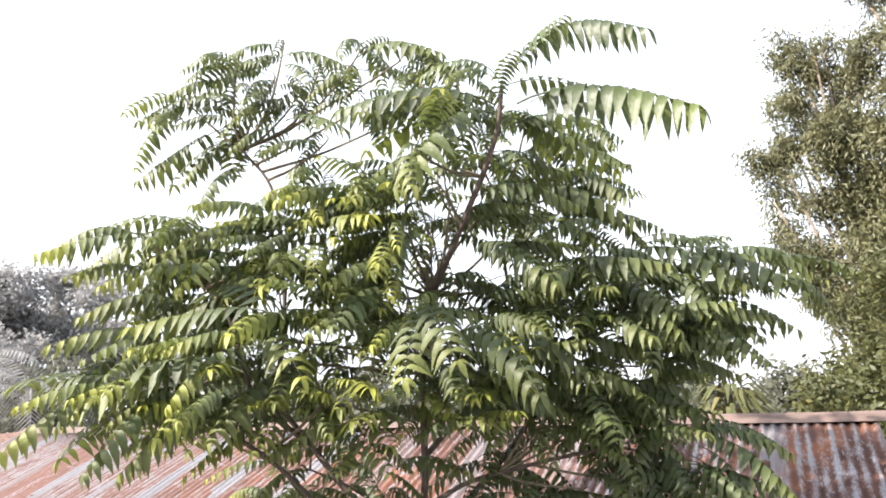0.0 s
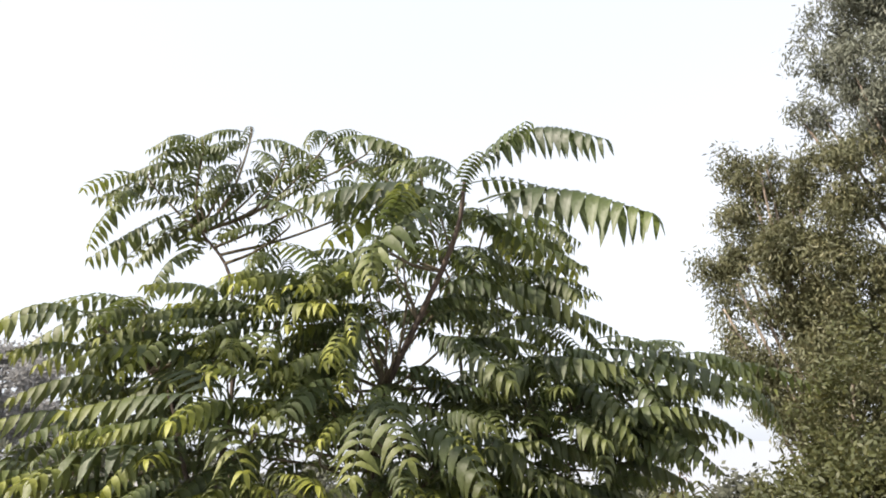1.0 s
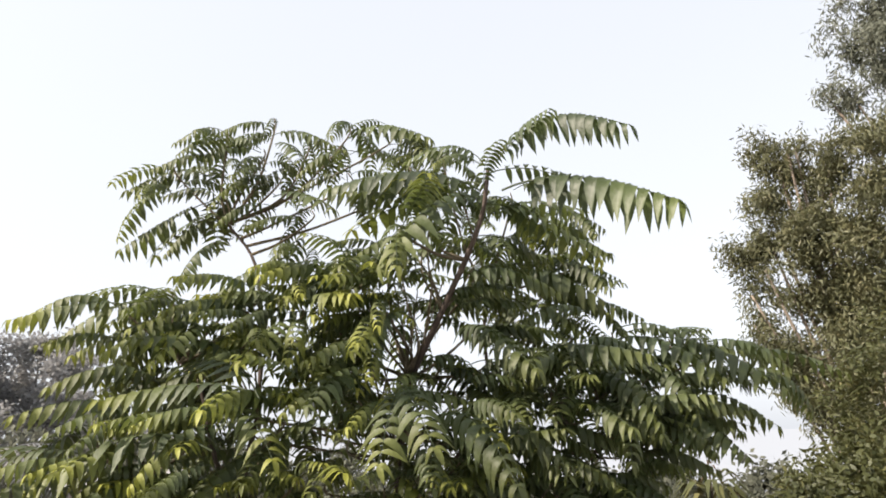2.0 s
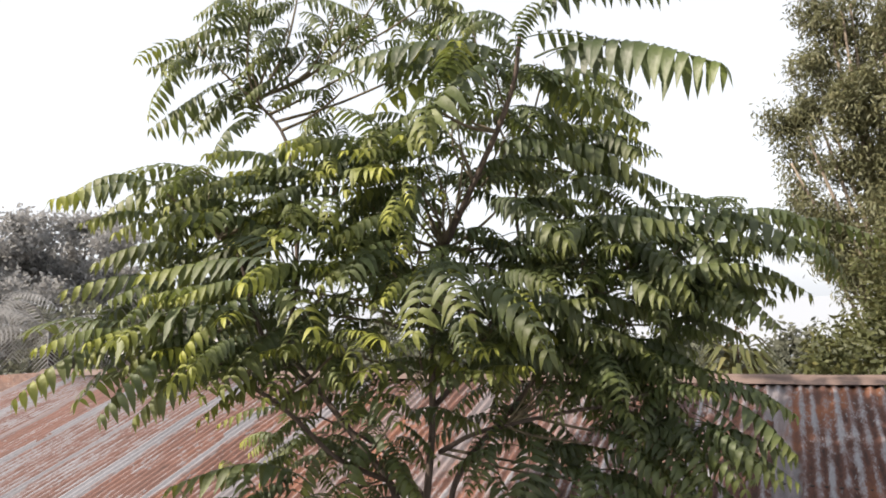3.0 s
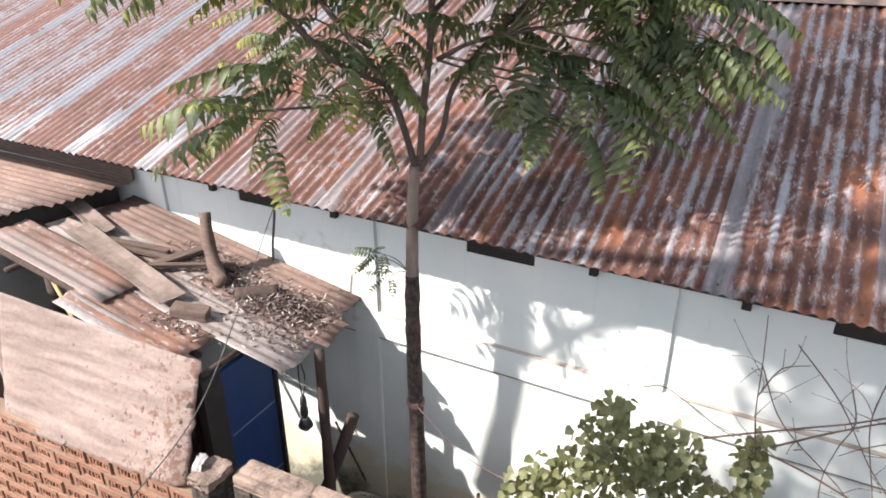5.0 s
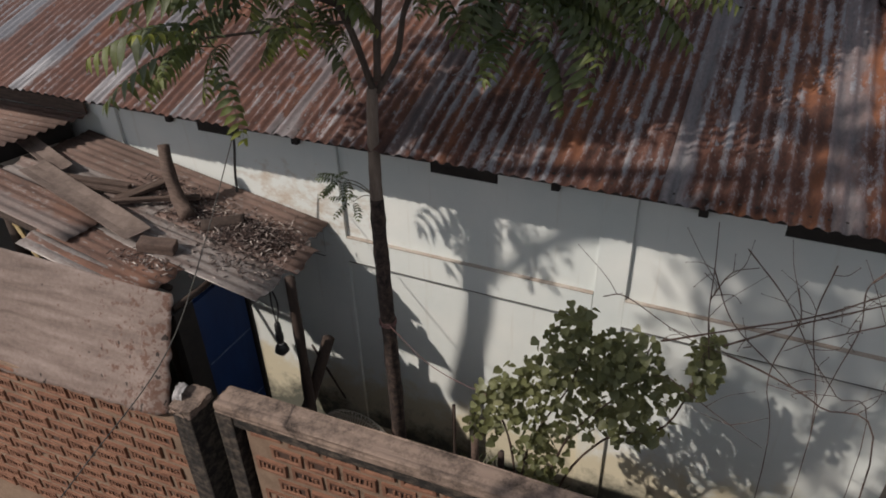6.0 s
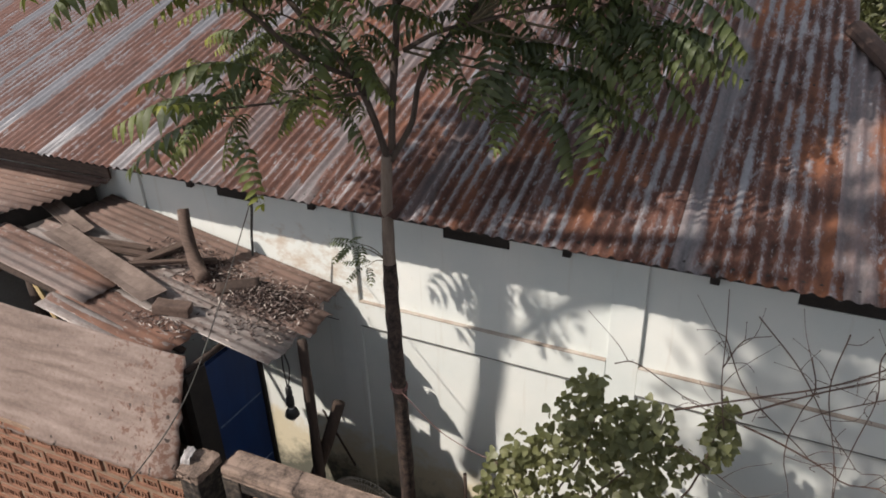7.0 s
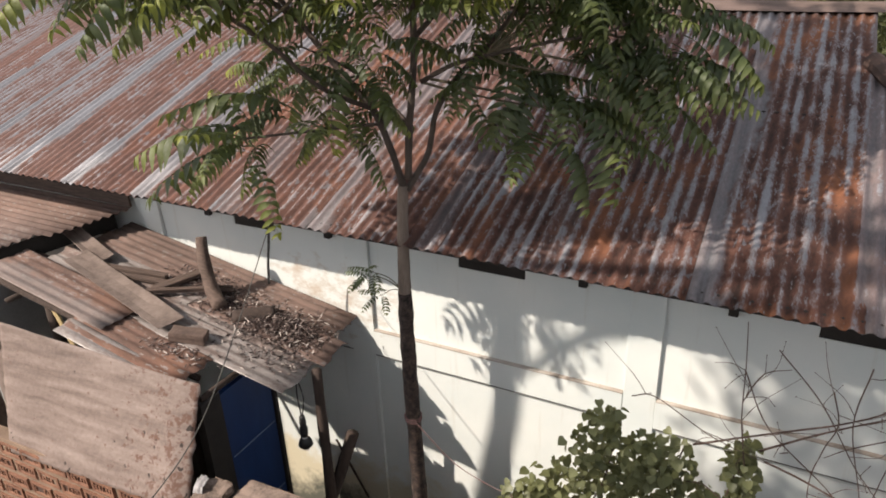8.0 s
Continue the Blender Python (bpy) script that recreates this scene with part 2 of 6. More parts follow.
M_WOOD = simple("weathered_timber", (0.042, 0.027, 0.021), (0.155, 0.105, 0.083), 3.0, 0.9, (3, 20, 20), 0.5)
M_BOARD = simple("grey_board", (0.086, 0.060, 0.049), (0.205, 0.155, 0.131), 4.0, 0.9, (1, 1, 1), 0.4, lo=0.34, hi=0.60, fine=24.0)
M_POST = bark_mat("dark_pole", (0.024, 0.015, 0.012), (0.070, 0.047, 0.037))
M_STICK = simple("fresh_bamboo", (0.50, 0.36, 0.17), (0.68, 0.52, 0.28), 4.0, 0.6, (1, 1, 4))
M_BARK = simple("tree_bark", (0.012, 0.008, 0.007), (0.098, 0.064, 0.052), 2.2, 0.92, (10, 10, 9), 0.9, lo=0.42, hi=0.66, fine=9.0)
M_LIMB = bark_mat("limb_bark", (0.036, 0.026, 0.020), (0.115, 0.086, 0.070))
M_UPPER = bark_mat("upper_bark", (0.10, 0.072, 0.056), (0.25, 0.195, 0.16))
M_TWIG = bark_mat("twig_bark", (0.07, 0.055, 0.035), (0.17, 0.14, 0.09))
M_DRY = bark_mat("dry_vine", (0.05, 0.03, 0.025), (0.13, 0.085, 0.065))
M_LEAF = leaf_mat("pinnate_leaf", (0.026, 0.038, 0.015), (0.064, 0.091, 0.030), (0.165, 0.20, 0.046), 0.57, 0.31, 0.65, (0.28, 0.29, 0.036))
M_TOPLEAF = leaf_mat("full_grown_leaf", (0.025, 0.037, 0.016), (0.056, 0.080, 0.028), (0.13, 0.165, 0.040), 0.50, 0.36, 0.7, (0.13, 0.165, 0.034))
M_VINE = leaf_mat("vine_leaf", (0.060, 0.070, 0.028), (0.185, 0.192, 0.080), (0.36, 0.34, 0.17), 0.45, 0.34, 0.5)
M_EUC = leaf_mat("grey_green_leaf", (0.054, 0.060, 0.030), (0.122, 0.124, 0.060), (0.20, 0.18, 0.088), 0.55, 0.2, 0.4)
# paler gum leaf, with haze put into its colour
M_HAZY = leaf_mat("hazed_gum_leaf", (0.105, 0.115, 0.085), (0.17, 0.18, 0.135), (0.24, 0.235, 0.17), 0.6, 0.2, 0.4)
M_BUSH = leaf_mat("bush_leaf", (0.034, 0.042, 0.016), (0.088, 0.094, 0.032), (0.19, 0.165, 0.060), 0.55, 0.25, 0.4)
M_SHOOT = leaf_mat("reddish_shoot", (0.09, 0.050, 0.030), (0.17, 0.095, 0.055), (0.24, 0.15, 0.09), 0.5, 0.3, 0.4)
# greyer, paler leaf for the middle distance
M_MID = leaf_mat("mid_distance_leaf", (0.085, 0.092, 0.068), (0.135, 0.140, 0.105), (0.18, 0.18, 0.14), 0.7, 0.3, 0.2)
# far foliage: distance haze is painted into its pale grey colour
M_FAR = leaf_mat("haze_greyed_leaf", (0.250, 0.250, 0.253), (0.315, 0.313, 0.308), (0.36, 0.355, 0.346), 0.8, 0.4, 0.1)
M_BRICK = simple("stamped_brick", (0.100, 0.041, 0.024), (0.245, 0.122, 0.076), 9.0, 0.9, (1, 1, 1), 0.5)
M_OLDBRICK = simple("old_brick", (0.055, 0.035, 0.028), (0.17, 0.115, 0.092), 11.0, 0.95, (1, 1, 1), 0.6)
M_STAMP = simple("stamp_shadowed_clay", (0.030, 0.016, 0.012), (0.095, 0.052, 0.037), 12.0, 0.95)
M_MORTAR = simple("pale_mortar", (0.125, 0.080, 0.054), (0.26, 0.182, 0.130), 7.0, 0.95, (1, 1, 1), 0.6)
M_CEMENT = simple("blackened_cement", (0.011, 0.009, 0.008), (0.12, 0.092, 0.073), 14.0, 0.95, (1, 1, 1.6), 0.7, lo=0.46, hi=0.70)
M_COPING = simple("worn_coping", (0.045, 0.032, 0.026), (0.235, 0.172, 0.138), 7.0, 0.95, (1, 1, 1), 0.6, lo=0.36, hi=0.56)
M_BLUE = simple("blue_paint", (0.003, 0.018, 0.078), (0.006, 0.036, 0.135), 3.0, 0.55, (4, 4, 1), 0.12)
M_SCUFF = simple("scuffed_blue_edge", (0.05, 0.09, 0.19), (0.22, 0.27, 0.36), 9.0, 0.6)
M_SOIL = simple("bare_soil", (0.10, 0.080, 0.060), (0.27, 0.22, 0.165), 1.5, 0.95, (1, 1, 1), 0.6, fine=14.0)
M_LITTER = litter_mat()
M_BLACK = simple("black_plastic", (0.010, 0.010, 0.011), (0.03, 0.03, 0.03), 20.0, 0.45)
M_WIRE = simple("grey_wire", (0.06, 0.055, 0.05), (0.15, 0.135, 0.12), 20.0, 0.5, metal=0.5)
M_COIL = simple("coil_wire", (0.26, 0.24, 0.21), (0.46, 0.43, 0.38), 20.0, 0.5, metal=0.3)
M_BAG = simple("dirty_white_bag", (0.13, 0.12, 0.12), (0.42, 0.40, 0.40), 14.0, 0.5)
M_RED = simple("red_tile", (0.20, 0.08, 0.055), (0.32, 0.15, 0.11), 6.0, 0.8)
M_GREYW = simple("grey_render", (0.20, 0.19, 0.19), (0.34, 0.33, 0.32), 2.0, 0.9)
M_BOUNCE = simple("light_bouncing_render", (0.50, 0.49, 0.47), (0.68, 0.67, 0.64), 2.0, 0.9)
# board kept dark grey: the doorway's shade is in its colour
M_SLATE = simple("shade_grey_board", (0.055, 0.050, 0.046), (0.11, 0.10, 0.095), 3.0, 0.9)
M_TAN = simple("tan_render", (0.36, 0.27, 0.18), (0.55, 0.44, 0.32), 2.5, 0.9)
M_TWINE = simple("pink_twine", (0.07, 0.045, 0.042), (0.21, 0.105, 0.098), 14.0, 0.9)
M_GLASS = simple("bulb_glass", (0.30, 0.27, 0.25), (0.45, 0.42, 0.40), 20.0, 0.25)


# ---- mesh helpers ----
def to_mesh(name, bm, material, smooth=False):
    me = bpy.data.meshes.new(name)
    bmesh.ops.recalc_face_normals(bm, faces=bm.faces)
    bm.to_mesh(me)
    bm.free()
    for m in material if isinstance(material, (list, tuple)) else [material]:
        me.materials.append(m)
    if smooth:
        for p in me.polygons:
            p.use_smooth = True
    return me


def part(name, bm, material, parent=None, label="", smooth=False, m=None):
    ob = new(name, to_mesh(name, bm, material, smooth))
    if m is not None:
        ob.matrix_basis = m
    if parent:
        ob.parent = parent
        ob.matrix_parent_inverse = Matrix.Identity(4)
    if label:
        tagged(ob, label)
    return ob


def thing(name, at=(0, 0, 0)):
    ob = new(name)
    ob.empty_display_size = 0.1
    ob.location = at
    return ob


def box(lo, hi, bevel=0.0, jitter=0.0, cuts=0):
    bm = bmesh.new()
    lo, hi = Vector(lo), Vector(hi)
    bmesh.ops.create_cube(bm, size=1.0, matrix=Matrix.Translation((lo + hi) / 2) @ Matrix.Diagonal((*(hi - lo), 1)))
    if cuts:
        bmesh.ops.subdivide_edges(bm, edges=bm.edges[:], cuts=cuts, use_grid_fill=True)
    if jitter:
        for v in bm.verts:
            v.co += Vector([random.uniform(-jitter, jitter) for _ in range(3)])
    if bevel:
        bmesh.ops.bevel(bm, geom=bm.edges[:], offset=bevel, segments=2, affect="EDGES", profile=0.6)
    return bm


def smooth_path(pts, steps=4):
    """Catmull-Rom through the points."""
    p = [Vector(q) for q in pts]
    p = [2 * p[0] - p[1]] + p + [2 * p[-1] - p[-2]]
    out = []
    for i in range(1, len(p) - 2):
        for k in range(steps):
            t = k / steps
            a, b, c, d = p[i - 1:i + 3]
            out.append(0.5 * (2 * b + (c - a) * t + (2 * a - 5 * b + 4 * c - d) * t * t + (3 * b - a - 3 * c + d) * t ** 3))
    return out + [p[-2]]


def tube(bm, pts, r0, r1=None, sides=8, lumps=0.0, cap=True):
    r1 = r0 if r1 is None else r1
    rings, side = [], None
    for i, p in enumerate(pts):
        d = (pts[min(i + 1, len(pts) - 1)] - pts[max(i - 1, 0)]).normalized()
        if side is None:
            side = d.orthogonal().normalized()
        side = (side - d * side.dot(d)).normalized()
        up = d.cross(side)
        r = r0 + (r1 - r0) * i / max(1, len(pts) - 1)
        ring = []
        for k in range(sides):
            a = 2 * math.pi * k / sides
            rr = r * (1 + lumps * noise.noise(p * 9 + Vector((k, 0, 0))))
            ring.append(bm.verts.new(p + (side * math.cos(a) + up * math.sin(a)) * rr))
        rings.append(ring)
    for a, b in zip(rings, rings[1:]):
        for k in range(sides):
            bm.faces.new((a[k], a[(k + 1) % sides], b[(k + 1) % sides], b[k]))
    if cap:
        bm.faces.new(rings[0][::-1])
        bm.faces.new(rings[-1])


def corrugated(width, ends, pitch=0.076, amp=0.0115, rows=5, per=6, ragged=0.0, sag=0.0, thick=0.0018):
    """A corrugated sheet: x across the waves from 0, y along them between ends(x), z up; waves are amp high."""
    bm = bmesh.new()
    n = max(2, round(width / pitch * per))
    seed = random.uniform(0, 100)
    faces = []
    for side in (0, 1):
        grid = []
        for i in range(n + 1):
            x = width * i / n
            y0, y1 = ends(x)
            if ragged:
                y0 += ragged * noise.noise((x * 9, seed, 0))
                y1 += ragged * noise.noise((x * 9, seed, 7))
            col = []
            for j in range(rows + 1):
                y = y0 + (y1 - y0) * j / rows
                z = amp * math.cos(2 * math.pi * x / pitch) + sag * noise.noise((x * 1.5, y * 1.2, seed)) - side * thick
                col.append(bm.verts.new((x, y, z)))
            grid.append(col)
        faces.append(grid)
        for i in range(n):
            for j in range(rows):
                q = (grid[i][j], grid[i + 1][j], grid[i + 1][j + 1], grid[i][j + 1])
                bm.faces.new(q if side == 0 else q[::-1])
    a, b = faces
    for i in range(n):
        bm.faces.new((a[i + 1][0], a[i][0], b[i][0], b[i + 1][0]))
        bm.faces.new((a[i][-1], a[i + 1][-1], b[i + 1][-1], b[i][-1]))
    for j in range(rows):
        bm.faces.new((a[0][j], a[0][j + 1], b[0][j + 1], b[0][j]))
        bm.faces.new((a[-1][j + 1], a[-1][j], b[-1][j], b[-1][j + 1]))
    return bm


def frame_at(origin, along, across):
    """The pose whose y runs along, whose x runs (about) across."""
    y = Vector(along).normalized()
    x = Vector(across)
    x = (x - y * x.dot(y)).normalized()
    z = x.cross(y)
    return Matrix(((x.x, y.x, z.x, origin[0]), (x.y, y.y, z.y, origin[1]), (x.z, y.z, z.z, origin[2]), (0, 0, 0, 1)))


# ---- ground ----
def build_ground():
    bm = bmesh.new()
    bmesh.ops.create_grid(bm, x_segments=60, y_segments=60, size=600)
    for v in bm.verts:
        r = v.co.length
        v.co.z = -0.02 + (0.25 * noise.noise(v.co * 0.05) - 0.075 * (r - 30) if r > 30 else 0.0)
    g = part("ground", bm, M_SOIL)
    tagged(g, "bare brown soil of the yard and the land beyond", "ground", kind="structure")


build_ground()


def build_backdrop():
    """The hazy far distance, a plain pale band all round the horizon."""
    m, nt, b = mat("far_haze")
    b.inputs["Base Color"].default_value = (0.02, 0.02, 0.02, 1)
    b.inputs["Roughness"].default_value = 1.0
    # emission gives the band the sky's brightness, standing in for lit haze
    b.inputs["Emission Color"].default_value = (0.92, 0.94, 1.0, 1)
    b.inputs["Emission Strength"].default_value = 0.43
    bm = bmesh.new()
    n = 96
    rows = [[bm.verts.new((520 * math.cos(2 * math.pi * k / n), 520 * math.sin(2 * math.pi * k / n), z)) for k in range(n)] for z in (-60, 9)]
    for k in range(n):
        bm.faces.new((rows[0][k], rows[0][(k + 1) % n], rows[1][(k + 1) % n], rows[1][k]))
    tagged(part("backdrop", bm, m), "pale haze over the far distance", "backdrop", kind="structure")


build_backdrop()

# ---- house ----
EAVE_Y, EAVE_Z, RIDGE_Y, RIDGE_Z = -0.55, 3.31, 2.43, 4.35
X_LEFT, X_RIDGE, X_RIGHT = -6.97, 2.93, 4.02
SLOPE = (RIDGE_Z - EAVE_Z) / (RIDGE_Y - EAVE_Y)
WALL_TOP = 3.12


def wall_panelled():
    """The front wall's masonry with vents through it."""
    bm = bmesh.new()
    vents = [(-1.24, -0.84), (0.70, 1.17), (2.83, 3.34)]
    xs = [X_LEFT + 0.3] + [v for p in vents for v in p] + [3.75]
    for a, b in zip(xs[::2], xs[1::2]):
        tmp = box((a, 0.0, -0.05), (b, 0.20, WALL_TOP))
        me = bpy.data.meshes.new("t")
        tmp.to_mesh(me)
        tmp.free()
        bm.from_mesh(me)
    for a, b in vents:
        for z0, z1 in ((-0.05, 2.938), (3.03, WALL_TOP)):
            tmp = box((a, 0.0, z0), (b, 0.20, z1))
            me = bpy.data.meshes.new("t")
            tmp.to_mesh(me)
            tmp.free()
            bm.from_mesh(me)
    bmesh.ops.remove_doubles(bm, verts=bm.verts, dist=0.0005)
    return bm


def build_house():
    house = thing("house", (-1.5, 1.2, 0))
    tagged(house, "single-storey mint-washed house under a rusty corrugated iron roof", "house")
    inv = Matrix.Translation((1.5, -1.2, 0))

    def hp(name, bm, material, label="", parent=house, smooth=False):
        bm.transform(inv)
        return part(name, bm, material, parent, label, smooth)

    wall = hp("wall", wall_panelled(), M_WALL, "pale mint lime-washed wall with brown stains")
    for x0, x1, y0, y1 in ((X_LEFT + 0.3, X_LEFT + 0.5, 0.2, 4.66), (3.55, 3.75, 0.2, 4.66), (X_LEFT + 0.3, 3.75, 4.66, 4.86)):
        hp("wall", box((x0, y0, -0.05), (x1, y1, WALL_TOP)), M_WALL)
    # pilasters stand proud of the panels; a band runs between upper and lower panels
    for i in range(-3, 2):
        x = 2.045 * i
        hp("pilaster", box((x - 0.20, -0.028, 0.0), (x, -0.001, WALL_TOP), 0.004), M_WALL)
    for i in range(-3, 2):
        x = 2.045 * i
        hp("wall_band", box((x + 0.0, -0.030, 2.085), (x + 1.843, -0.001, 2.29), 0.004), M_WALL)
        hp("ledge", box((x + 0.002, -0.034, 2.288), (x + 1.842, -0.002, 2.299), 0.003), M_SEAM, "stained brown ledge")
        hp("groove", box((x + 0.003, -0.0315, 2.077), (x + 1.841, -0.002, 2.0845), 0.002), M_GROOVE, "dark drip groove")
    # near-black blocks standing for the shade inside the vents, and rafter ends
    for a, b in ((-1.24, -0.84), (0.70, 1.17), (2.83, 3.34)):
        hp("vent", box((a + 0.001, 0.004, 2.939), (b - 0.001, 0.12, 3.029)), M_DARK, "vent under the eave, its dark inside a near-black block")
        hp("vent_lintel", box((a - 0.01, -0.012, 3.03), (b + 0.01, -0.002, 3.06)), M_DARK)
    for x in (-3.6, -2.5, -1.48, -0.33, 1.55, 2.40, 3.5):
        hp("rafter_end", box((x - 0.025, -0.045, 2.985), (x + 0.028, -0.003, 3.04), 0.006), M_DARK)
    # roof carcass: purlins under the sheets, and the far slope
    roof = hp("roof", box((X_LEFT + 0.05, RIDGE_Y - 0.04, RIDGE_Z - 0.16), (X_RIDGE - 0.05, RIDGE_Y + 0.04, RIDGE_Z - 0.05)), M_WOOD, "rusty corrugated iron roof with streaks of bare zinc")
    for y in (-0.45, 0.3, 1.1, 1.9):
        z = EAVE_Z + (y - EAVE_Y) * SLOPE
        hp("purlin", box((X_LEFT + 0.05, y - 0.03, z - 0.085), (X_RIDGE - 0.05 if y > 1 else 3.2, y + 0.03, z - 0.02), 0.004), M_DARK, parent=roof)
    L = math.hypot(RIDGE_Y - EAVE_Y, RIDGE_Z - EAVE_Z)
    far = corrugated(X_RIDGE - X_LEFT, lambda x: (0.0, L), rows=2, per=4)
    far.transform(frame_at((X_RIDGE, 2 * RIDGE_Y - EAVE_Y, EAVE_Z), (0, EAVE_Y - RIDGE_Y, RIDGE_Z - EAVE_Z), (-1, 0, 0)))
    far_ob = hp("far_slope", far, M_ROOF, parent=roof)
    far_ob.color = (0.3, 0.2, 0, 1)
    # near slope, sheet by sheet, each lapping over the next
    w, x, i = 0.76, X_LEFT, 0
    cos_s = math.cos(math.atan(SLOPE))
    tone = {4: (0.50, 0.75, 1.0), 5: (0.42, 0.55, 1.0), 6: (0.36, 0.35, 1.0), 7: (0.36, 0.25, 0.9), 8: (0.44, 0.15, 0.35), 9: (0.45, 0.15, 0.6), 10: (0.50, 0.0, 0.3),
            11: (0.50, 0.0, 0.1), 12: (0.50, 0.0, 0.7), 13: (0.42, 0.0, 0.5), 14: (0.12, 0.0, 0.0)}
    while x < X_RIGHT - 0.1:
        ww = min(w, X_RIGHT - x)
        x0 = x

        def ends(lx, x0=x0):
            gx = x0 + lx
            top = L if gx <= X_RIDGE else max(0.12, ((1.60 - (gx - X_RIDGE) * 1.93) - EAVE_Y) / cos_s)
            return random.uniform(-0.006, 0.006), top

        bm = corrugated(ww + 0.05, ends, rows=6, per=6, sag=0.012)
        m = frame_at((x0, EAVE_Y, EAVE_Z + 0.0022 * (i % 2)), (0, RIDGE_Y - EAVE_Y, RIDGE_Z - EAVE_Z), (1, 0, -0.003))
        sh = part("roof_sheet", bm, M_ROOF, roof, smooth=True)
        sh.matrix_basis = inv @ m
        sh.color = (*tone.get(i, (0.44 + 0.12 * math.sin(i * 2.3), 0.75, 0.6 + 0.4 * (i % 2))), 1)
        x += w
        i += 1
    # ridge cap, in lengths
    x = X_LEFT - 0.05
    while x < X_RIDGE:
        x1 = min(x + 1.83, X_RIDGE + 0.03)
        bm = bmesh.new()
        prof = [(-0.115, -0.044), (-0.07, -0.020), (-0.03, 0.008), (0.0, 0.018), (0.03, 0.008), (0.07, -0.020), (0.115, -0.044)]
        cols = []
        for gx in (x, (x + x1) / 2, x1 + 0.06):
            cols.append([bm.verts.new((gx, RIDGE_Y + a, RIDGE_Z + 0.030 + b + 0.012 * noise.noise((gx, a * 3, 2)))) for a, b in prof])
        for a, b in zip(cols, cols[1:]):
            for k in range(len(prof) - 1):
                bm.faces.new((a[k], b[k], b[k + 1], a[k + 1]))
        bm.normal_update()
        bmesh.ops.solidify(bm, geom=bm.faces[:], thickness=0.003)
        hp("ridge_cap", bm, M_CAP, "brown-stained ridge cap", parent=roof)
        x = x1
    # cap along the cut corner of the roof
    bm = bmesh.new()
    a = Vector((X_RIDGE - 0.02, 1.64, EAVE_Z + (1.64 - EAVE_Y) * SLOPE + 0.035))
    b = Vector((X_RIGHT + 0.02, EAVE_Y - 0.03, EAVE_Z + 0.035))
    tube(bm, [a + (b - a) * k / 6 for k in range(7)], 0.062, 0.062, 10, 0.1)
    hp("hip_cap", bm, M_HIP, "round brown hip cap", parent=roof)
    # plain gable behind the ridge end, and under the cut corner
    for g0, g1 in ((X_LEFT + 0.32, X_LEFT + 0.48), (X_RIDGE - 0.3, X_RIDGE - 0.14)):
        bm = bmesh.new()
        p, q = [[bm.verts.new((gx, y, z)) for y, z in ((0.1, WALL_TOP), (4.76, WALL_TOP), (RIDGE_Y, RIDGE_Z - 0.1))] for gx in (g0, g1)]
        bm.faces.new(p)
        bm.faces.new(q[::-1])
        for u in range(3):
            bm.faces.new((p[u], p[(u + 1) % 3], q[(u + 1) % 3], q[u]))
        hp("gable", bm, M_WALL)


build_house()

# ---- the building that the viewpoint stands on, plain and unseen ----
def build_viewpoint_block():
    # unseen; its pale render is there to bounce light onto the shaded wall
    bm = box((-0.8, -9.0, -0.05), (7.5, -3.5, 3.38), 0.02)
    tagged(part("wall_south", bm, M_BOUNCE), "plain rendered block with a flat roof terrace", "wall", kind="structure")


build_viewpoint_block()


# ---- lean-to sheds against the house ----
def shed_z(x):
    return 2.35 - 0.17 * x


def shed_sheet(shed, x0, x1, y0, y1, lift, color, ragged=0.02, skew=0.0, sag=0.012, label="", tilt=0.0):
    """A sheet of the shed's roof: waves run along x, from x0 (high) to x1 (low), between y0 (house) and y1."""
    w, n = abs(y1 - y0), math.hypot(1, 0.17)
    bm = corrugated(w, lambda v: (0.0, (x1 - x0) * n), rows=7, per=6, ragged=ragged, sag=sag, amp=0.0042)
    m = frame_at((x0, y1, shed_z(x0) + lift), (1, skew, -0.17), (0, 1, tilt))
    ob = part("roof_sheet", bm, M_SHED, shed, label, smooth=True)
    ob.matrix_basis = Matrix.Translation((1.2, 0.6, 0)) @ m
    ob.color = (*color, 1)
    return ob


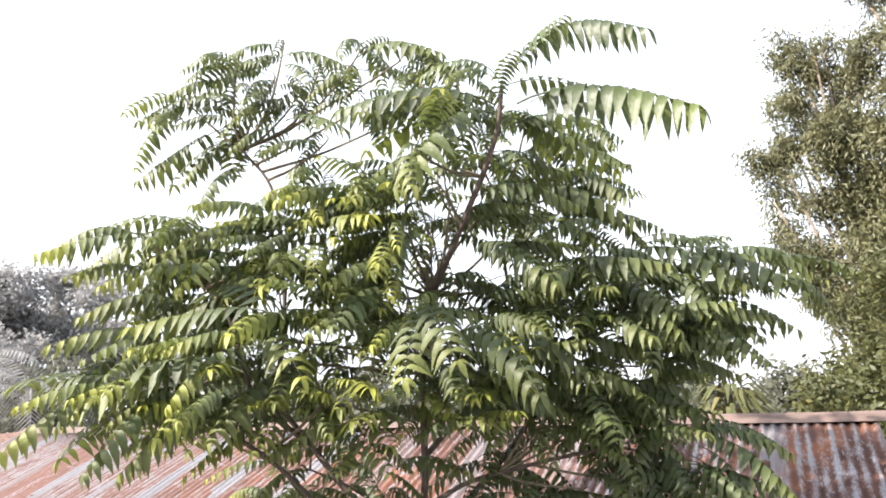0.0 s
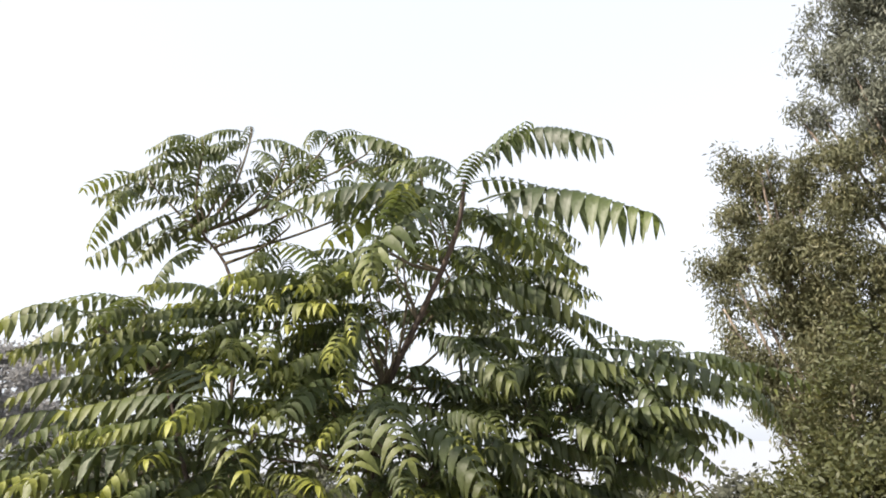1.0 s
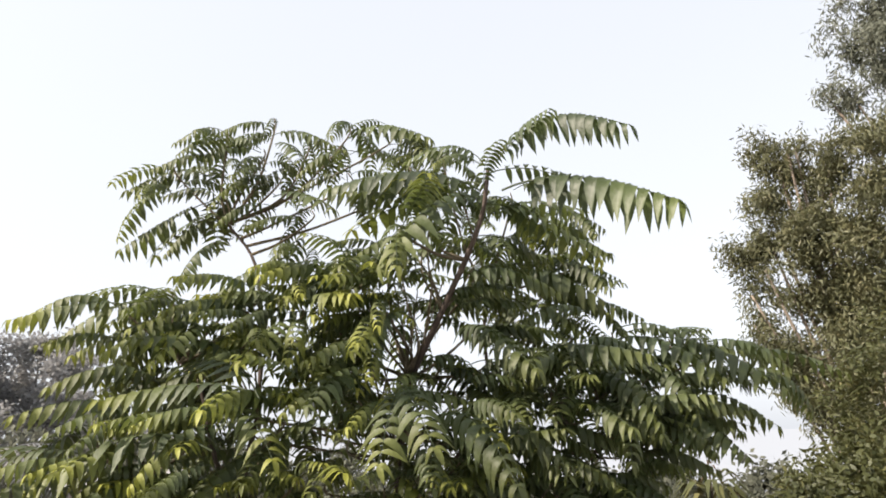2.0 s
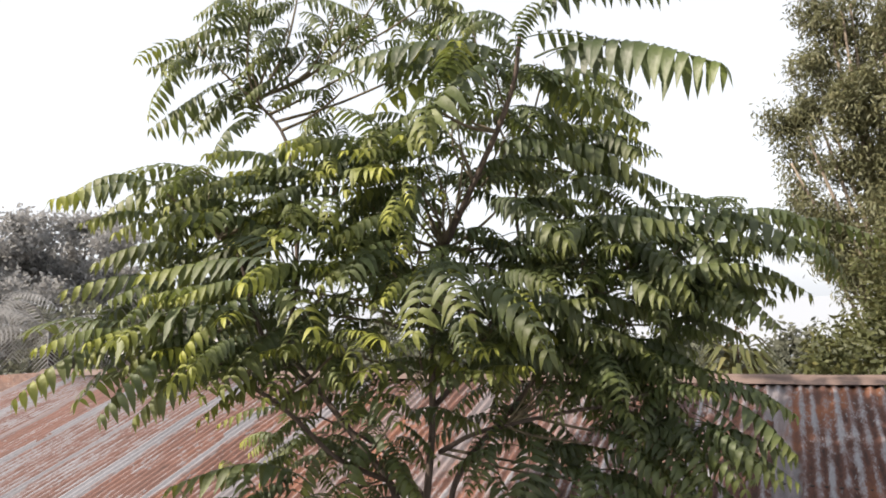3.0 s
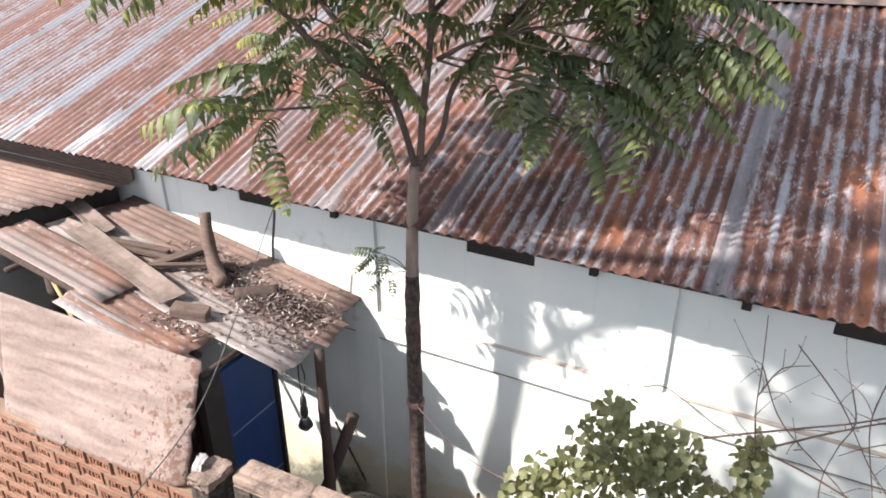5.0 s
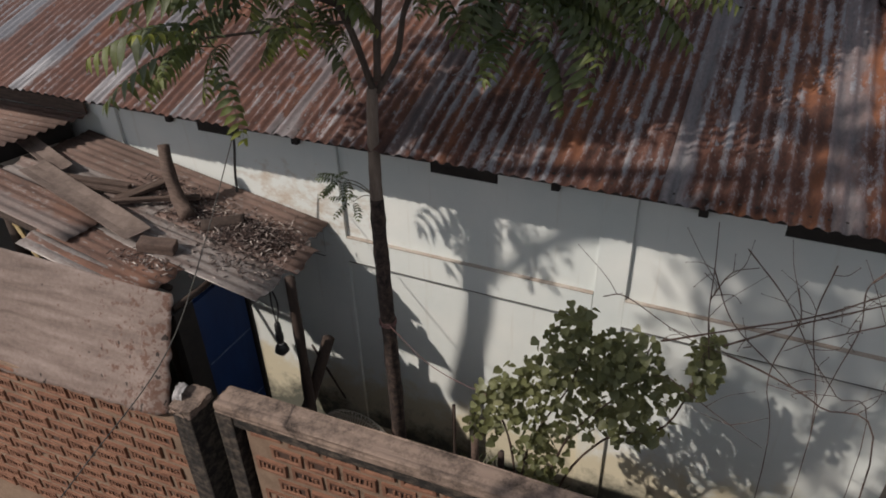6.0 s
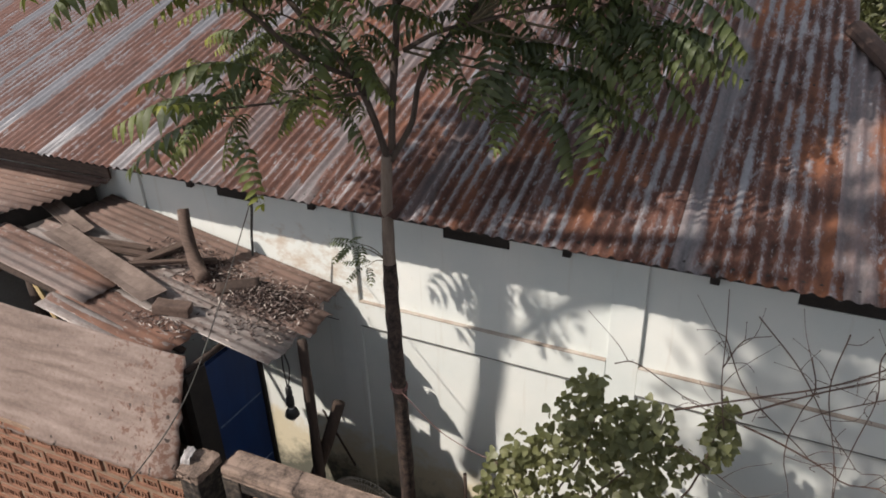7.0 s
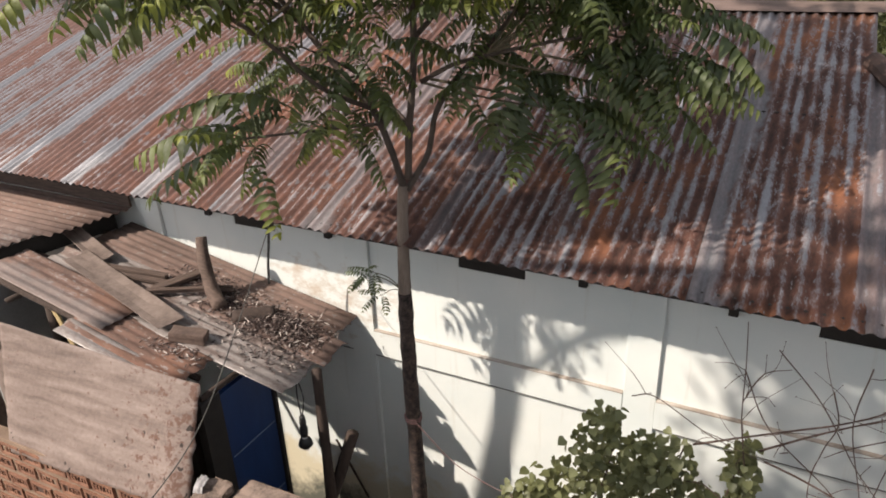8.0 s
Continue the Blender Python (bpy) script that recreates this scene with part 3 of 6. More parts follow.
def build_shed():
    shed = thing("shed", (-1.2, -0.6, 0))
    tagged(shed, "ramshackle lean-to shed roofed with torn rusty corrugated sheets", "shed")
    inv = Matrix.Translation((1.2, 0.6, 0))

    def sp(name, bm, material, label="", parent=shed, smooth=False):
        bm.transform(inv)
        return part(name, bm, material, parent, label, smooth)

    roof = shed
    shed_sheet(roof, -2.40, -0.14, -0.03, -0.45, 0.012, (0.34, 0.65, 0.0))
    shed_sheet(roof, -2.45, -0.05, -0.40, -0.80, 0.004, (0.66, 0.60, 0.2), ragged=0.05)
    shed_sheet(roof, -1.15, 0.0, -0.36, -0.66, 0.026, (0.40, 0.55, 0.0), ragged=0.06)
    shed_sheet(roof, -2.40, -0.03, -0.74, -1.02, 0.016, (0.74, 0.70, 0.4), ragged=0.03)
    shed_sheet(roof, -2.60, -1.36, -0.84, -1.20, 0.050, (0.42, 0.25, 0.5), ragged=0.02, skew=-0.02, label="orange rusted sheet")
    shed_sheet(roof, -1.64, -0.60, -0.98, -1.30, 0.022, (0.25, 0.15, 0.0), ragged=0.05, skew=-0.03)
    shed_sheet(roof, -1.66, -0.70, -1.22, -1.37, 0.004, (0.78, 0.85, 0.0), ragged=0.04, skew=-0.02, tilt=0.12)
    # flat sheets lying loose on top
    for a, b, w, lift in (((-2.22, -0.72), (-1.02, -0.94), 0.20, 0.062), ((-2.62, -0.46), (-2.02, -0.62), 0.15, 0.05)):
        bm = bmesh.new()
        pa, pb = Vector((*a, shed_z(a[0]) + lift)), Vector((*b, shed_z(b[0]) + lift + 0.01))
        d = (pb - pa).normalized()
        s = Vector((-d.y, d.x, 0)) * w / 2
        cols = []
        for k in range(9):
            p = pa + (pb - pa) * k / 8
            cols.append([bm.verts.new(p + s * f + Vector((0, 0, 0.010 * noise.noise(p * 4 + Vector((f, 0, 0))) + 0.012 * f * f))) for f in (-1, -0.4, 0.3, 1)])
        for u, v in zip(cols, cols[1:]):
            for k in range(3):
                bm.faces.new((u[k], u[k + 1], v[k + 1], v[k]))
        bm.normal_update()
        bmesh.ops.solidify(bm, geom=bm.faces[:], thickness=0.004)
        sp("loose_sheet", bm, M_BOARD, "flattened dull tan sheet")
    # poles under the roof
    for a, b, r in (((-0.02, -0.70, 2.36), (-0.08, -0.72, 0.0), 0.035), ((-2.10, -1.08, 2.64), (-2.24, -1.10, 0.0), 0.040), ((-0.66, -1.22, 2.40), (-0.62, -1.24, 0.0), 0.040),
                    ((-2.4, -0.14, 2.70), (-2.45, -0.14, 0.0), 0.04)):
        bm = bmesh.new()
        tube(bm, smooth_path([a, (Vector(a) + Vector(b)) / 2 + Vector((0.02, 0.01, 0)), b], 5), r, r * 1.15, 9, 0.3)
        sp("post", bm, M_POST, smooth=True)
    for y in (-0.20, -0.75, -1.14):
        bm = bmesh.new()
        tube(bm, smooth_path([(-2.7, y, shed_z(-2.7) - 0.055), (-1.4, y - 0.01, shed_z(-1.4) - 0.06), (-0.62, y, shed_z(-0.62) - 0.055)], 5), 0.028, 0.024, 8, 0.25)
        sp("rafter", bm, M_POST, smooth=True)
    for x in (-2.3, -1.2, -0.5):
        bm = bmesh.new()
        tube(bm, smooth_path([(x, -1.26, shed_z(x) - 0.085), (x, -0.6, shed_z(x) - 0.09), (x, -0.05, shed_z(x) - 0.085)], 4), 0.022, 0.022, 8, 0.25)
        sp("batten", bm, M_POST, smooth=True)
    # fresh bamboo brace at the front corner
    bm = bmesh.new()
    tube(bm, [Vector((-2.01, -1.12, 2.60)), Vector((-1.93, -1.125, 2.44)), Vector((-1.84, -1.13, 2.24))], 0.019, 0.019, 6)
    sp("brace", bm, M_STICK, "fresh yellow bamboo brace")
    # crosswise pole ends poking through the front
    for p in ((-0.98, -1.30, 2.42),):
        bm = bmesh.new()
        tube(bm, [Vector(p), Vector(p) + Vector((0.02, 0.5, 0.0))], 0.035, 0.035, 9, 0.2)
        sp("pole_end", bm, M_POST, smooth=True)
    # blue door at the shed's side, with its jambs
    door = sp("door", box((-0.52, -1.13, 0.05), (-0.48, -0.67, 2.30), 0.004), M_BLUE, "dark blue painted door")
    for z in (1.20, 1.78):
        sp("door_rail", box((-0.478, -1.11, z), (-0.470, -0.69, z + 0.007), 0.002), M_SCUFF, "scuffed pale rail", parent=door)
    # the wide jamb is dark fill put where the gap is only shade
    for y0, y1 in ((-1.30, -1.135), (-0.665, -0.635)):
        sp("door_jamb", box((-0.53, y0, 0.0), (-0.46, y1, 2.34), 0.004), M_DARK)
    # back partition, added in grey for the shaded house wall seen there
    sp("partition", box((-2.55, -1.38, 0.0), (-2.52, -0.05, 2.70), 0.002), M_GREYW, "grey partition standing in for the shaded house wall")
    sp("corner_board", box((-2.47, -1.415, 0.0), (-2.28, -1.39, 2.76), 0.004), M_BOARD, "tan weathered corner board")
    # sloping front sheet, from under the roof to over the brick wall
    corner = [Vector(c) for c in ((-1.86, -1.765, 1.84), (-0.25, -1.74, 1.965), (-0.42, -1.32, 2.53), (-2.0, -1.50, 2.69))]
    out = (corner[1] - corner[0]).cross(corner[3] - corner[0]).normalized()
    bm = bmesh.new()
    grid = []
    for i in range(49):
        u = i / 48
        col = []
        for k in range(37):
            v = k / 36
            p = corner[0].lerp(corner[1], u).lerp(corner[3].lerp(corner[2], u), v)
            p += out * (0.0026 * math.cos(v * 0.70 * 2 * math.pi / 0.076) + 0.014 * noise.noise((u * 5, v * 2.2, 4.1)) - 0.05 * max(0.0, u - 0.93) / 0.07 * (1 - 0.6 * v))
            p.z += (0.020 * noise.noise((u * 16, 2.0, 0.0)) + 0.012 * noise.noise((u * 60, 5.0, 0.0))) * (1 - v) ** 4
            p.x += 0.020 * noise.noise((v * 9, 8.0, 0.0)) * u ** 6
            col.append(bm.verts.new(p))
        grid.append(col)
    for a, b in zip(grid, grid[1:]):
        for k in range(36):
            bm.faces.new((a[k], b[k], b[k + 1], a[k + 1]))
    bm.normal_update()
    bmesh.ops.solidify(bm, geom=bm.faces[:], thickness=0.002)
    sp("front_sheet", bm, M_SHEET, "pale weathered corrugated front sheet with rust holes", smooth=True)


def build_upper_lean_to():
    """The neighbouring lean-to, a little higher, whose sheet edge hangs over the shed."""
    lean = thing("lean_to_roof", (-3.6, -0.7, 0))
    tagged(lean, "low lean-to roof of orange rusted corrugated iron", "roof")
    inv = Matrix.Translation((3.6, 0.7, 0))
    for x0, x1, y0, y1, z, c in ((-5.6, -2.46, -0.06, -0.72, 2.905, (0.30, 0.60, 0.0)), (-5.6, -2.72, -0.68, -1.42, 2.895, (0.50, 0.75, 0.1)), (-6.6, -4.35, -0.1, -0.8, 2.96, (0.35, 0.9, 0.0))):
        bm = corrugated(abs(y1 - y0), lambda v, q=(x1 - x0): (0.0, q + 0.42 * v * 0.5), rows=5, per=6, ragged=0.012, sag=0.012)
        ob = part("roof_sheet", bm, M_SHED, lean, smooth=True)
        ob.matrix_basis = inv @ frame_at((x0, y1, z), (1, 0, 0.006), (0, 1, 0))
        ob.color = (*c, 1)
    for name, lo, hi, m in (("fascia", (-5.6, -0.055, 2.93), (-2.35, -0.034, 3.06), M_WOOD), ("beam", (-5.4, -1.30, 2.80), (-2.85, -1.24, 2.87), M_DARK), ("beam", (-2.95, -1.3, 2.80), (-2.89, -0.1, 2.87), M_DARK),
                            ("post", (-2.98, -1.32, 0.0), (-2.89, -1.23, 2.80), M_BOARD), ("wall_board", (-3.9, -1.36, 0.0), (-2.99, -1.33, 2.62), M_SLATE), ("back_panel", (-5.4, -0.10, 0.0), (-2.60, -0.06, 2.86), M_GREYW)):
        bm = box(lo, hi, 0.004)
        bm.transform(inv)
        part(name, bm, m, lean)
    # slab added for the dark gap under the sheet's edge, its shade painted
    bm = box((0, -0.012, 0), (1.33, 0.012, 0.15), 0.003)
    bm.transform(inv @ Matrix.Translation((-2.79, -1.40, 2.73)) @ Matrix.Rotation(math.atan2(1.30, 0.27), 4, "Z"))
    part("fascia", bm, M_DARK, lean, "near-black slab for the gap's shade under the sheet's edge")
    bm = corrugated(0.20, lambda v: (0.0, 1.4), rows=3, per=6, ragged=0.02)
    ob = part("hanging_sheet", bm, M_SHED, lean, smooth=True)
    ob.matrix_basis = inv @ frame_at((-4.2, -1.40, 2.66), (1, 0, 0), (0, 0.1, 1))
    ob.color = (0.6, 1.0, 0, 1)


build_shed()
build_upper_lean_to()


# ---- things lying on the shed ----
def on_shed(x, y, lift=0.0):
    return Vector((x, y, shed_z(x) + lift))


def build_shed_clutter():
    log = bmesh.new()
    tube(log, smooth_path([(-1.235, -0.36, 2.97), (-1.17, -0.43, 2.80), (-1.06, -0.50, 2.62), (-0.93, -0.57, shed_z(-0.93) + 0.055)], 5), 0.042, 0.055, 11, 0.18)
    ob = part("log", log, M_WOOD, smooth=True)
    tagged(ob, "crooked grey-brown log propped on the shed roof", "log")
    for i, (a, b, w, h, label) in enumerate((((-2.00, -0.68), (-1.52, -0.50), 0.06, 0.030, "split grey timber offcut on the shed roof"),
                                             ((-1.90, -0.72), (-1.42, -0.55), 0.05, 0.024, "split dark timber offcut on the shed roof"),
                                             ((-1.46, -0.68), (-1.36, -0.26), 0.09, 0.030, "short weathered board on the shed roof"),
                                             ((-1.47, -0.74), (-1.02, -0.34), 0.045, 0.028, "long thin weathered batten on the shed roof"))):
        pa, pb = on_shed(*a, 0.048 + 0.012 * (i == 3)), on_shed(*b, 0.048 + 0.014 * (i == 3))
        bm = box((0, -w / 2, -h / 2), ((pb - pa).length, w / 2, h / 2), 0.005, 0.004, 2)
        d = pb - pa
        m = frame_at(pa, d, Vector((d.y, -d.x, 0)))
        ob = part("timber_offcut", bm, M_WOOD, m=m @ Matrix.Rotation(radians(90), 4, "Z"))
        tagged(ob, label, "timber", "timber offcuts on the shed roof")
    # brick
    bm = box((-0.12, -0.055, -0.035), (0.12, 0.055, 0.035), 0.008, 0.003, 2)
    ob = part("loose_brick", bm, M_OLDBRICK, m=Matrix.Translation(on_shed(-0.86, -0.95, 0.062)) @ Euler((0, radians(9.6), radians(26))).to_matrix().to_4x4())
    tagged(ob, "worn dusty brick weighing down the shed roof", "brick")
    # a curled scrap of iron
    bm = bmesh.new()
    cols = []
    for k in range(9):
        t = k / 8
        a = on_shed(-0.82 + 0.22 * t, -0.58 + 0.20 * t, 0.035)
        cols.append([bm.verts.new(a + Vector((0.055 * f, -0.065 * f, 0.06 * math.cos(math.pi * 0.5 * f) * (0.4 + 0.6 * t)))) for f in (-1, -0.5, 0, 0.5, 1)])
    for u, v in zip(cols, cols[1:]):
        for k in range(4):
            bm.faces.new((u[k], u[k + 1], v[k + 1], v[k]))
    bm.normal_update()
    bmesh.ops.solidify(bm, geom=bm.faces[:], thickness=0.003)
    ob = part("iron_scrap", bm, M_POST, smooth=True)
    tagged(ob, "curled rusty iron scrap among dead leaves", "scrap")
    # dead leaves and pods
    rng = random.Random(5)
    bm = bmesh.new()
    for cx, cy, sx, sy, n, heap in ((-0.42, -0.50, 0.18, 0.11, 1300, 0.06), (-0.72, -0.52, 0.20, 0.09, 420, 0.03), (-1.02, -0.42, 0.14, 0.10, 320, 0.02), (-1.30, -0.38, 0.14, 0.08, 180, 0.01), (-0.35, -0.80, 0.20, 0.08, 150, 0.006), (-0.85, -1.10, 0.12, 0.05, 90, 0.006)):
        for _ in range(n):
            x, y = rng.gauss(cx, sx), rng.gauss(cy, sy)
            if not (-1.8 < x < -0.08 and -1.2 < y < -0.08):
                continue
            d2 = ((x - cx) / sx) ** 2 + ((y - cy) / sy) ** 2
            p = on_shed(x, y, 0.032 + heap * math.exp(-d2 / 2) * rng.random())
            m = Matrix.Translation(p) @ Euler((rng.uniform(-0.5, 0.5), rng.uniform(-0.5, 0.5), rng.uniform(0, 6.3))).to_matrix().to_4x4()
            l, w = rng.uniform(0.012, 0.034), rng.uniform(0.0024, 0.0056)
            q = [m @ Vector(c) for c in ((-l, 0, 0), (0, -w, 0.004), (l, 0, 0.002), (0, w, 0.004), (0, 0, -0.004))]
            vs = [bm.verts.new(c) for c in q]
            for t in ((0, 1, 4), (1, 2, 4), (2, 3, 4), (3, 0, 4), (0, 1, 3), (1, 2, 3)):
                bm.faces.new([vs[k] for k in t])
    ob = part("dead_leaves", bm, M_LITTER)
    tagged(ob, "heap of dry brown leaves and pods on the shed roof", "leaf litter", kind="stuff")


def build_lamp_and_wires():
    lamp = thing("hanging_lamp", (-0.11, -0.80, 2.30))
    tagged(lamp, "bare bulb in a black holder hanging from the shed corner", "lamp")

    def lp(name, prof, material, label=""):
        bm = bmesh.new()
        rings = []
        for r, z in prof:
            rings.append([bm.verts.new((r * math.cos(a * math.pi / 7), r * math.sin(a * math.pi / 7), z)) for a in range(14)])
        for u, v in zip(rings, rings[1:]):
            for k in range(14):
                bm.faces.new((u[k], u[(k + 1) % 14], v[(k + 1) % 14], v[k]))
        bm.faces.new(rings[0])
        bm.faces.new(rings[-1][::-1])
        part(name, bm, material, lamp, label, True)

    lp("holder", [(0.012, -0.27), (0.020, -0.28), (0.024, -0.33), (0.020, -0.36), (0.028, -0.37), (0.028, -0.41), (0.024, -0.44)], M_BLACK, "black lamp holder")
    lp("bulb", [(0.020, -0.44), (0.024, -0.47), (0.034, -0.50), (0.036, -0.525), (0.024, -0.55), (0.006, -0.56)], M_GLASS, "unlit glass bulb")
    lp("shade", [(0.026, -0.455), (0.040, -0.475), (0.052, -0.515), (0.050, -0.518), (0.038, -0.48), (0.024, -0.46)], M_BLACK)
    for dx in (-0.012, 0.014):
        bm = bmesh.new()
        tube(bm, smooth_path([(dx * 0.3, 0, 0.03), (dx * 2, 0.01, -0.12), (dx * 0.4, 0, -0.27)], 6), 0.005, 0.005, 6)
        part("cord", bm, M_BLACK, lamp)

    def wire(name, pts, r, material, label):
        bm = bmesh.new()
        tube(bm, smooth_path(pts, 8), r, r, 6)
        tagged(part(name, bm, material, smooth=True), label, "wire")

    wire("cable", [(-0.52, -0.42, 3.17), (-0.175, -1.2, 2.86), (0.169, -1.9, 2.745), (0.40, -2.6, 2.78), (0.90, -3.51, 3.10)], 0.0034, M_WIRE, "thin grey cable slung from the eave across the yard")
    wire("cable", [(-0.52, -0.40, 3.30), (-0.54, -0.40, 3.10), (-0.58, -0.40, 2.90), (-0.60, -0.40, 2.74)], 0.009, M_BLACK, "black cable tail hanging under the eave")
    wire("twine", [(0.63, -0.545, 2.03), (0.95, -0.66, 1.92), (1.25, -0.78, 1.95), (1.45, -0.90, 2.06)], 0.0028, M_TWINE, "faded pink twine tied from the tree trunk to the vine")
    wire("prop_stick", [(-0.40, -0.12, 1.20), (-0.18, -0.06, 0.62)], 0.010, M_POST, "thin stick leaning on the house wall")


def build_wall_foot():
    """Stumps, stakes, a wire coil and weeds between the boundary wall and the house."""
    for name, a, b, r, label in (("stump", (0.07, -0.50, 1.72), (-0.37, -1.02, 0.0), 0.044, "thick cut branch leaning beside the shed post"),
                                 ("stake", (0.92, -0.20, 1.10), (0.92, -0.20, 0.0), 0.014, "thin dark stake in the ground by the wall"),
                                 ("stake", (1.15, -0.34, 0.98), (1.16, -0.34, 0.0), 0.028, "short brown stake in the ground by the wall"),
                                 ("stake", (1.36, -0.34, 0.92), (1.37, -0.34, 0.0), 0.024, "short dark stake among the weeds")):
        bm = bmesh.new()
        a, b = Vector(a), Vector(b)
        tube(bm, [a + (b - a) * k / 5 for k in range(6)], r, r * 1.1, 10, 0.25)
        tagged(part(name, bm, M_POST if r != 0.028 else M_WOOD, smooth=True), label, "stake", "stakes by the wall" if name == "stake" else "")
    coil = thing("wire_coil", (0.29, -0.62, 0.93))
    tagged(coil, "coil of springy wire mesh standing behind the wall", "wire coil")
    for k in range(22):
        a = math.pi * (0.02 + 0.96 * k / 21)
        bm = bmesh.new()
        c = Vector((0.26 * math.cos(a), 0, 0.20 * math.sin(a)))
        tube(bm, smooth_path([c * 0.45, c * 0.8 + Vector((0, 0.04, 0.03)), c * 1.1], 4), 0.004, 0.004, 5)
        part("wire", bm, M_COIL, coil)
    for f in (0.45, 0.8, 1.1):
        bm = bmesh.new()
        tube(bm, [Vector((0.26 * f * math.cos(math.pi * k / 16), 0.02, 0.20 * f * math.sin(math.pi * k / 16))) for k in range(17)], 0.004, 0.004, 5)
        part("hoop", bm, M_COIL, coil)
    bm = box((-0.30, -0.12, -0.93), (0.30, 0.16, 0.0), 0.02, 0.01, 2)
    part("rubble", bm, M_SOIL, coil)
    rng = random.Random(9)
    bm = bmesh.new()
    for _ in range(900):
        x, y = rng.uniform(0.75, 3.4), rng.uniform(-0.55, -0.04)
        h = rng.uniform(0.1, 0.42) * (0.5 + noise.noise((x * 2.5, y * 3, 0)) + 0.5)
        a = rng.uniform(0, 6.3)
        w = rng.uniform(0.006, 0.016)
        d = Vector((math.cos(a), math.sin(a), 0))
        s = Vector((-d.y, d.x, 0)) * w
        p = Vector((x, y, -0.02))
        q = p + d * h * 0.25 + Vector((0, 0, h * 0.75))
        t = p + d * h * 0.6 + Vector((0, 0, h))
        v = [bm.verts.new(c) for c in (p - s, p + s, q + s, q - s, t)]
        bm.faces.new(v[:4])
        bm.faces.new((v[3], v[2], v[4]))
    tagged(part("weeds", bm, M_BUSH), "dusty weeds along the foot of the wall", "weeds", kind="stuff")


build_shed_clutter()
build_lamp_and_wires()
build_wall_foot()


# ---- the tree in front of the house ----
def leaflet(bm, base, out, d, length, width, droop, uv, u, sweep=0.26):
    """A pointed leaflet that springs from the midrib, arches over its shoulder and hangs; its two halves are slightly folded."""
    rows, p = [], base.copy()
    steps = ((0.0, 0.14), (0.10, 0.66), (0.26, 1.0), (0.48, 0.94), (0.70, 0.58), (0.88, 0.22), (1.0, 0.0))
    last = 0.0
    for t, w in steps:
        a = radians(24 - (droop + 24) * min(1.0, (t + last) / 0.9) ** 0.75)
        way = (out * math.cos(a) + Vector((0, 0, math.sin(a))) + d * sweep).normalized()
        p = p + way * length * (t - last)
        last = t
        side = (d - way * d.dot(way)).normalized()
        lift = way.cross(side).normalized()
        if lift.z < 0:
            lift = -lift
        f = width * w * 0.5
        rows.append([bm.verts.new(p)] if w == 0.0 else [bm.verts.new(p - side * f + lift * f * 0.28), bm.verts.new(p), bm.verts.new(p + side * f + lift * f * 0.28)])
    made = []
    for a, b in zip(rows, rows[1:]):
        if len(b) == 3:
            made += [bm.faces.new((a[0], a[1], b[1], b[0])), bm.faces.new((a[1], a[2], b[2], b[1]))]
        else:
            made += [bm.faces.new((a[0], a[1], b[0])), bm.faces.new((a[1], a[2], b[0]))]
    for f in made:
        for l in f.loops:
            l[uv].uv = (u, 0.5)


def pinnate_leaf(rng, pairs, droop, arch, wide=0.265, material=None):
    """A compound leaf of unit length: the midrib springs from the origin, arches and comes down to (1, 0, 0); paired leaflets hang from it."""
    bm = bmesh.new()
    uv = bm.loops.layers.uv.new("UVMap")
    bend = rng.uniform(-0.10, 0.10)
    n = pairs + 2
    pts = [Vector((t, bend * math.sin(math.pi * t), arch * math.sin(math.pi * t ** 0.8))) for t in (k / n for k in range(n + 1))]
    tube(bm, pts, 0.0070, 0.0022, 5, cap=False)
    for k in range(2, n + 1):
        d = (pts[k] - pts[k - 1]).normalized()
        t = (k - 2) / (n - 2)
        size = 0.265 * (0.70 + 0.34 * math.sin(math.pi * (0.10 + 0.62 * t))) * (1.0 - 0.42 * max(0.0, t - 0.72) / 0.28) * rng.uniform(0.94, 1.05)
        out = Vector((0, 0, 1)).cross(d).normalized()
        for s in (-1, 1):
            if rng.random() < 0.025:
                continue
            leaflet(bm, pts[k], out * s, d, size, size * wide * rng.uniform(0.92, 1.06), droop + rng.uniform(-12, 12), uv, t, rng.uniform(0.12, 0.42))
    d = (pts[-1] - pts[-2]).normalized()
    leaflet(bm, pts[-1], (d + Vector((0, 0, -0.2))).normalized(), Vector((0, 1, 0)), 0.14, 0.045, 50, uv, 1.0)
    return to_mesh("leaf", bm, material or M_LEAF, True)


TREE_AT = Vector((0.585, -0.50, 0.0))
tree = thing("tree", TREE_AT)
tagged(tree, "slender young tree with long drooping feathery green leaves", "tree")
tree_rng = random.Random(11)
LEAVES = [pinnate_leaf(tree_rng, pairs, droop, arch) for pairs, droop, arch in ((9, 66, 0.12), (10, 74, 0.16), (8, 52, 0.10), (9, 78, 0.20), (9, 44, 0.13), (10, 62, 0.08), (8, 58, 0.15), (10, 80, 0.22), (9, 32, 0.10), (9, 70, 0.14))]
# broad-leafleted ones for the topmost shoot
LEAVES += [pinnate_leaf(tree_rng, pairs, droop, arch, 0.255, M_TOPLEAF) for pairs, droop, arch in ((11, 82, 0.10), (10, 84, 0.18))]
# pale young leaves for the shoot on the trunk
LEAVES += [pinnate_leaf(tree_rng, 6, droop, 0.12, 0.36, M_VINE) for droop in (30, 50)]
leaf_places = []


def tree_part(name, pts, r0, r1, material=None, sides=10, steps=5, lumps=0.22):
    bm = bmesh.new()
    tube(bm, [p - TREE_AT for p in smooth_path(pts, steps)], r0, r1, sides, lumps)
    return part(name, bm, material or M_LIMB, tree, smooth=True)


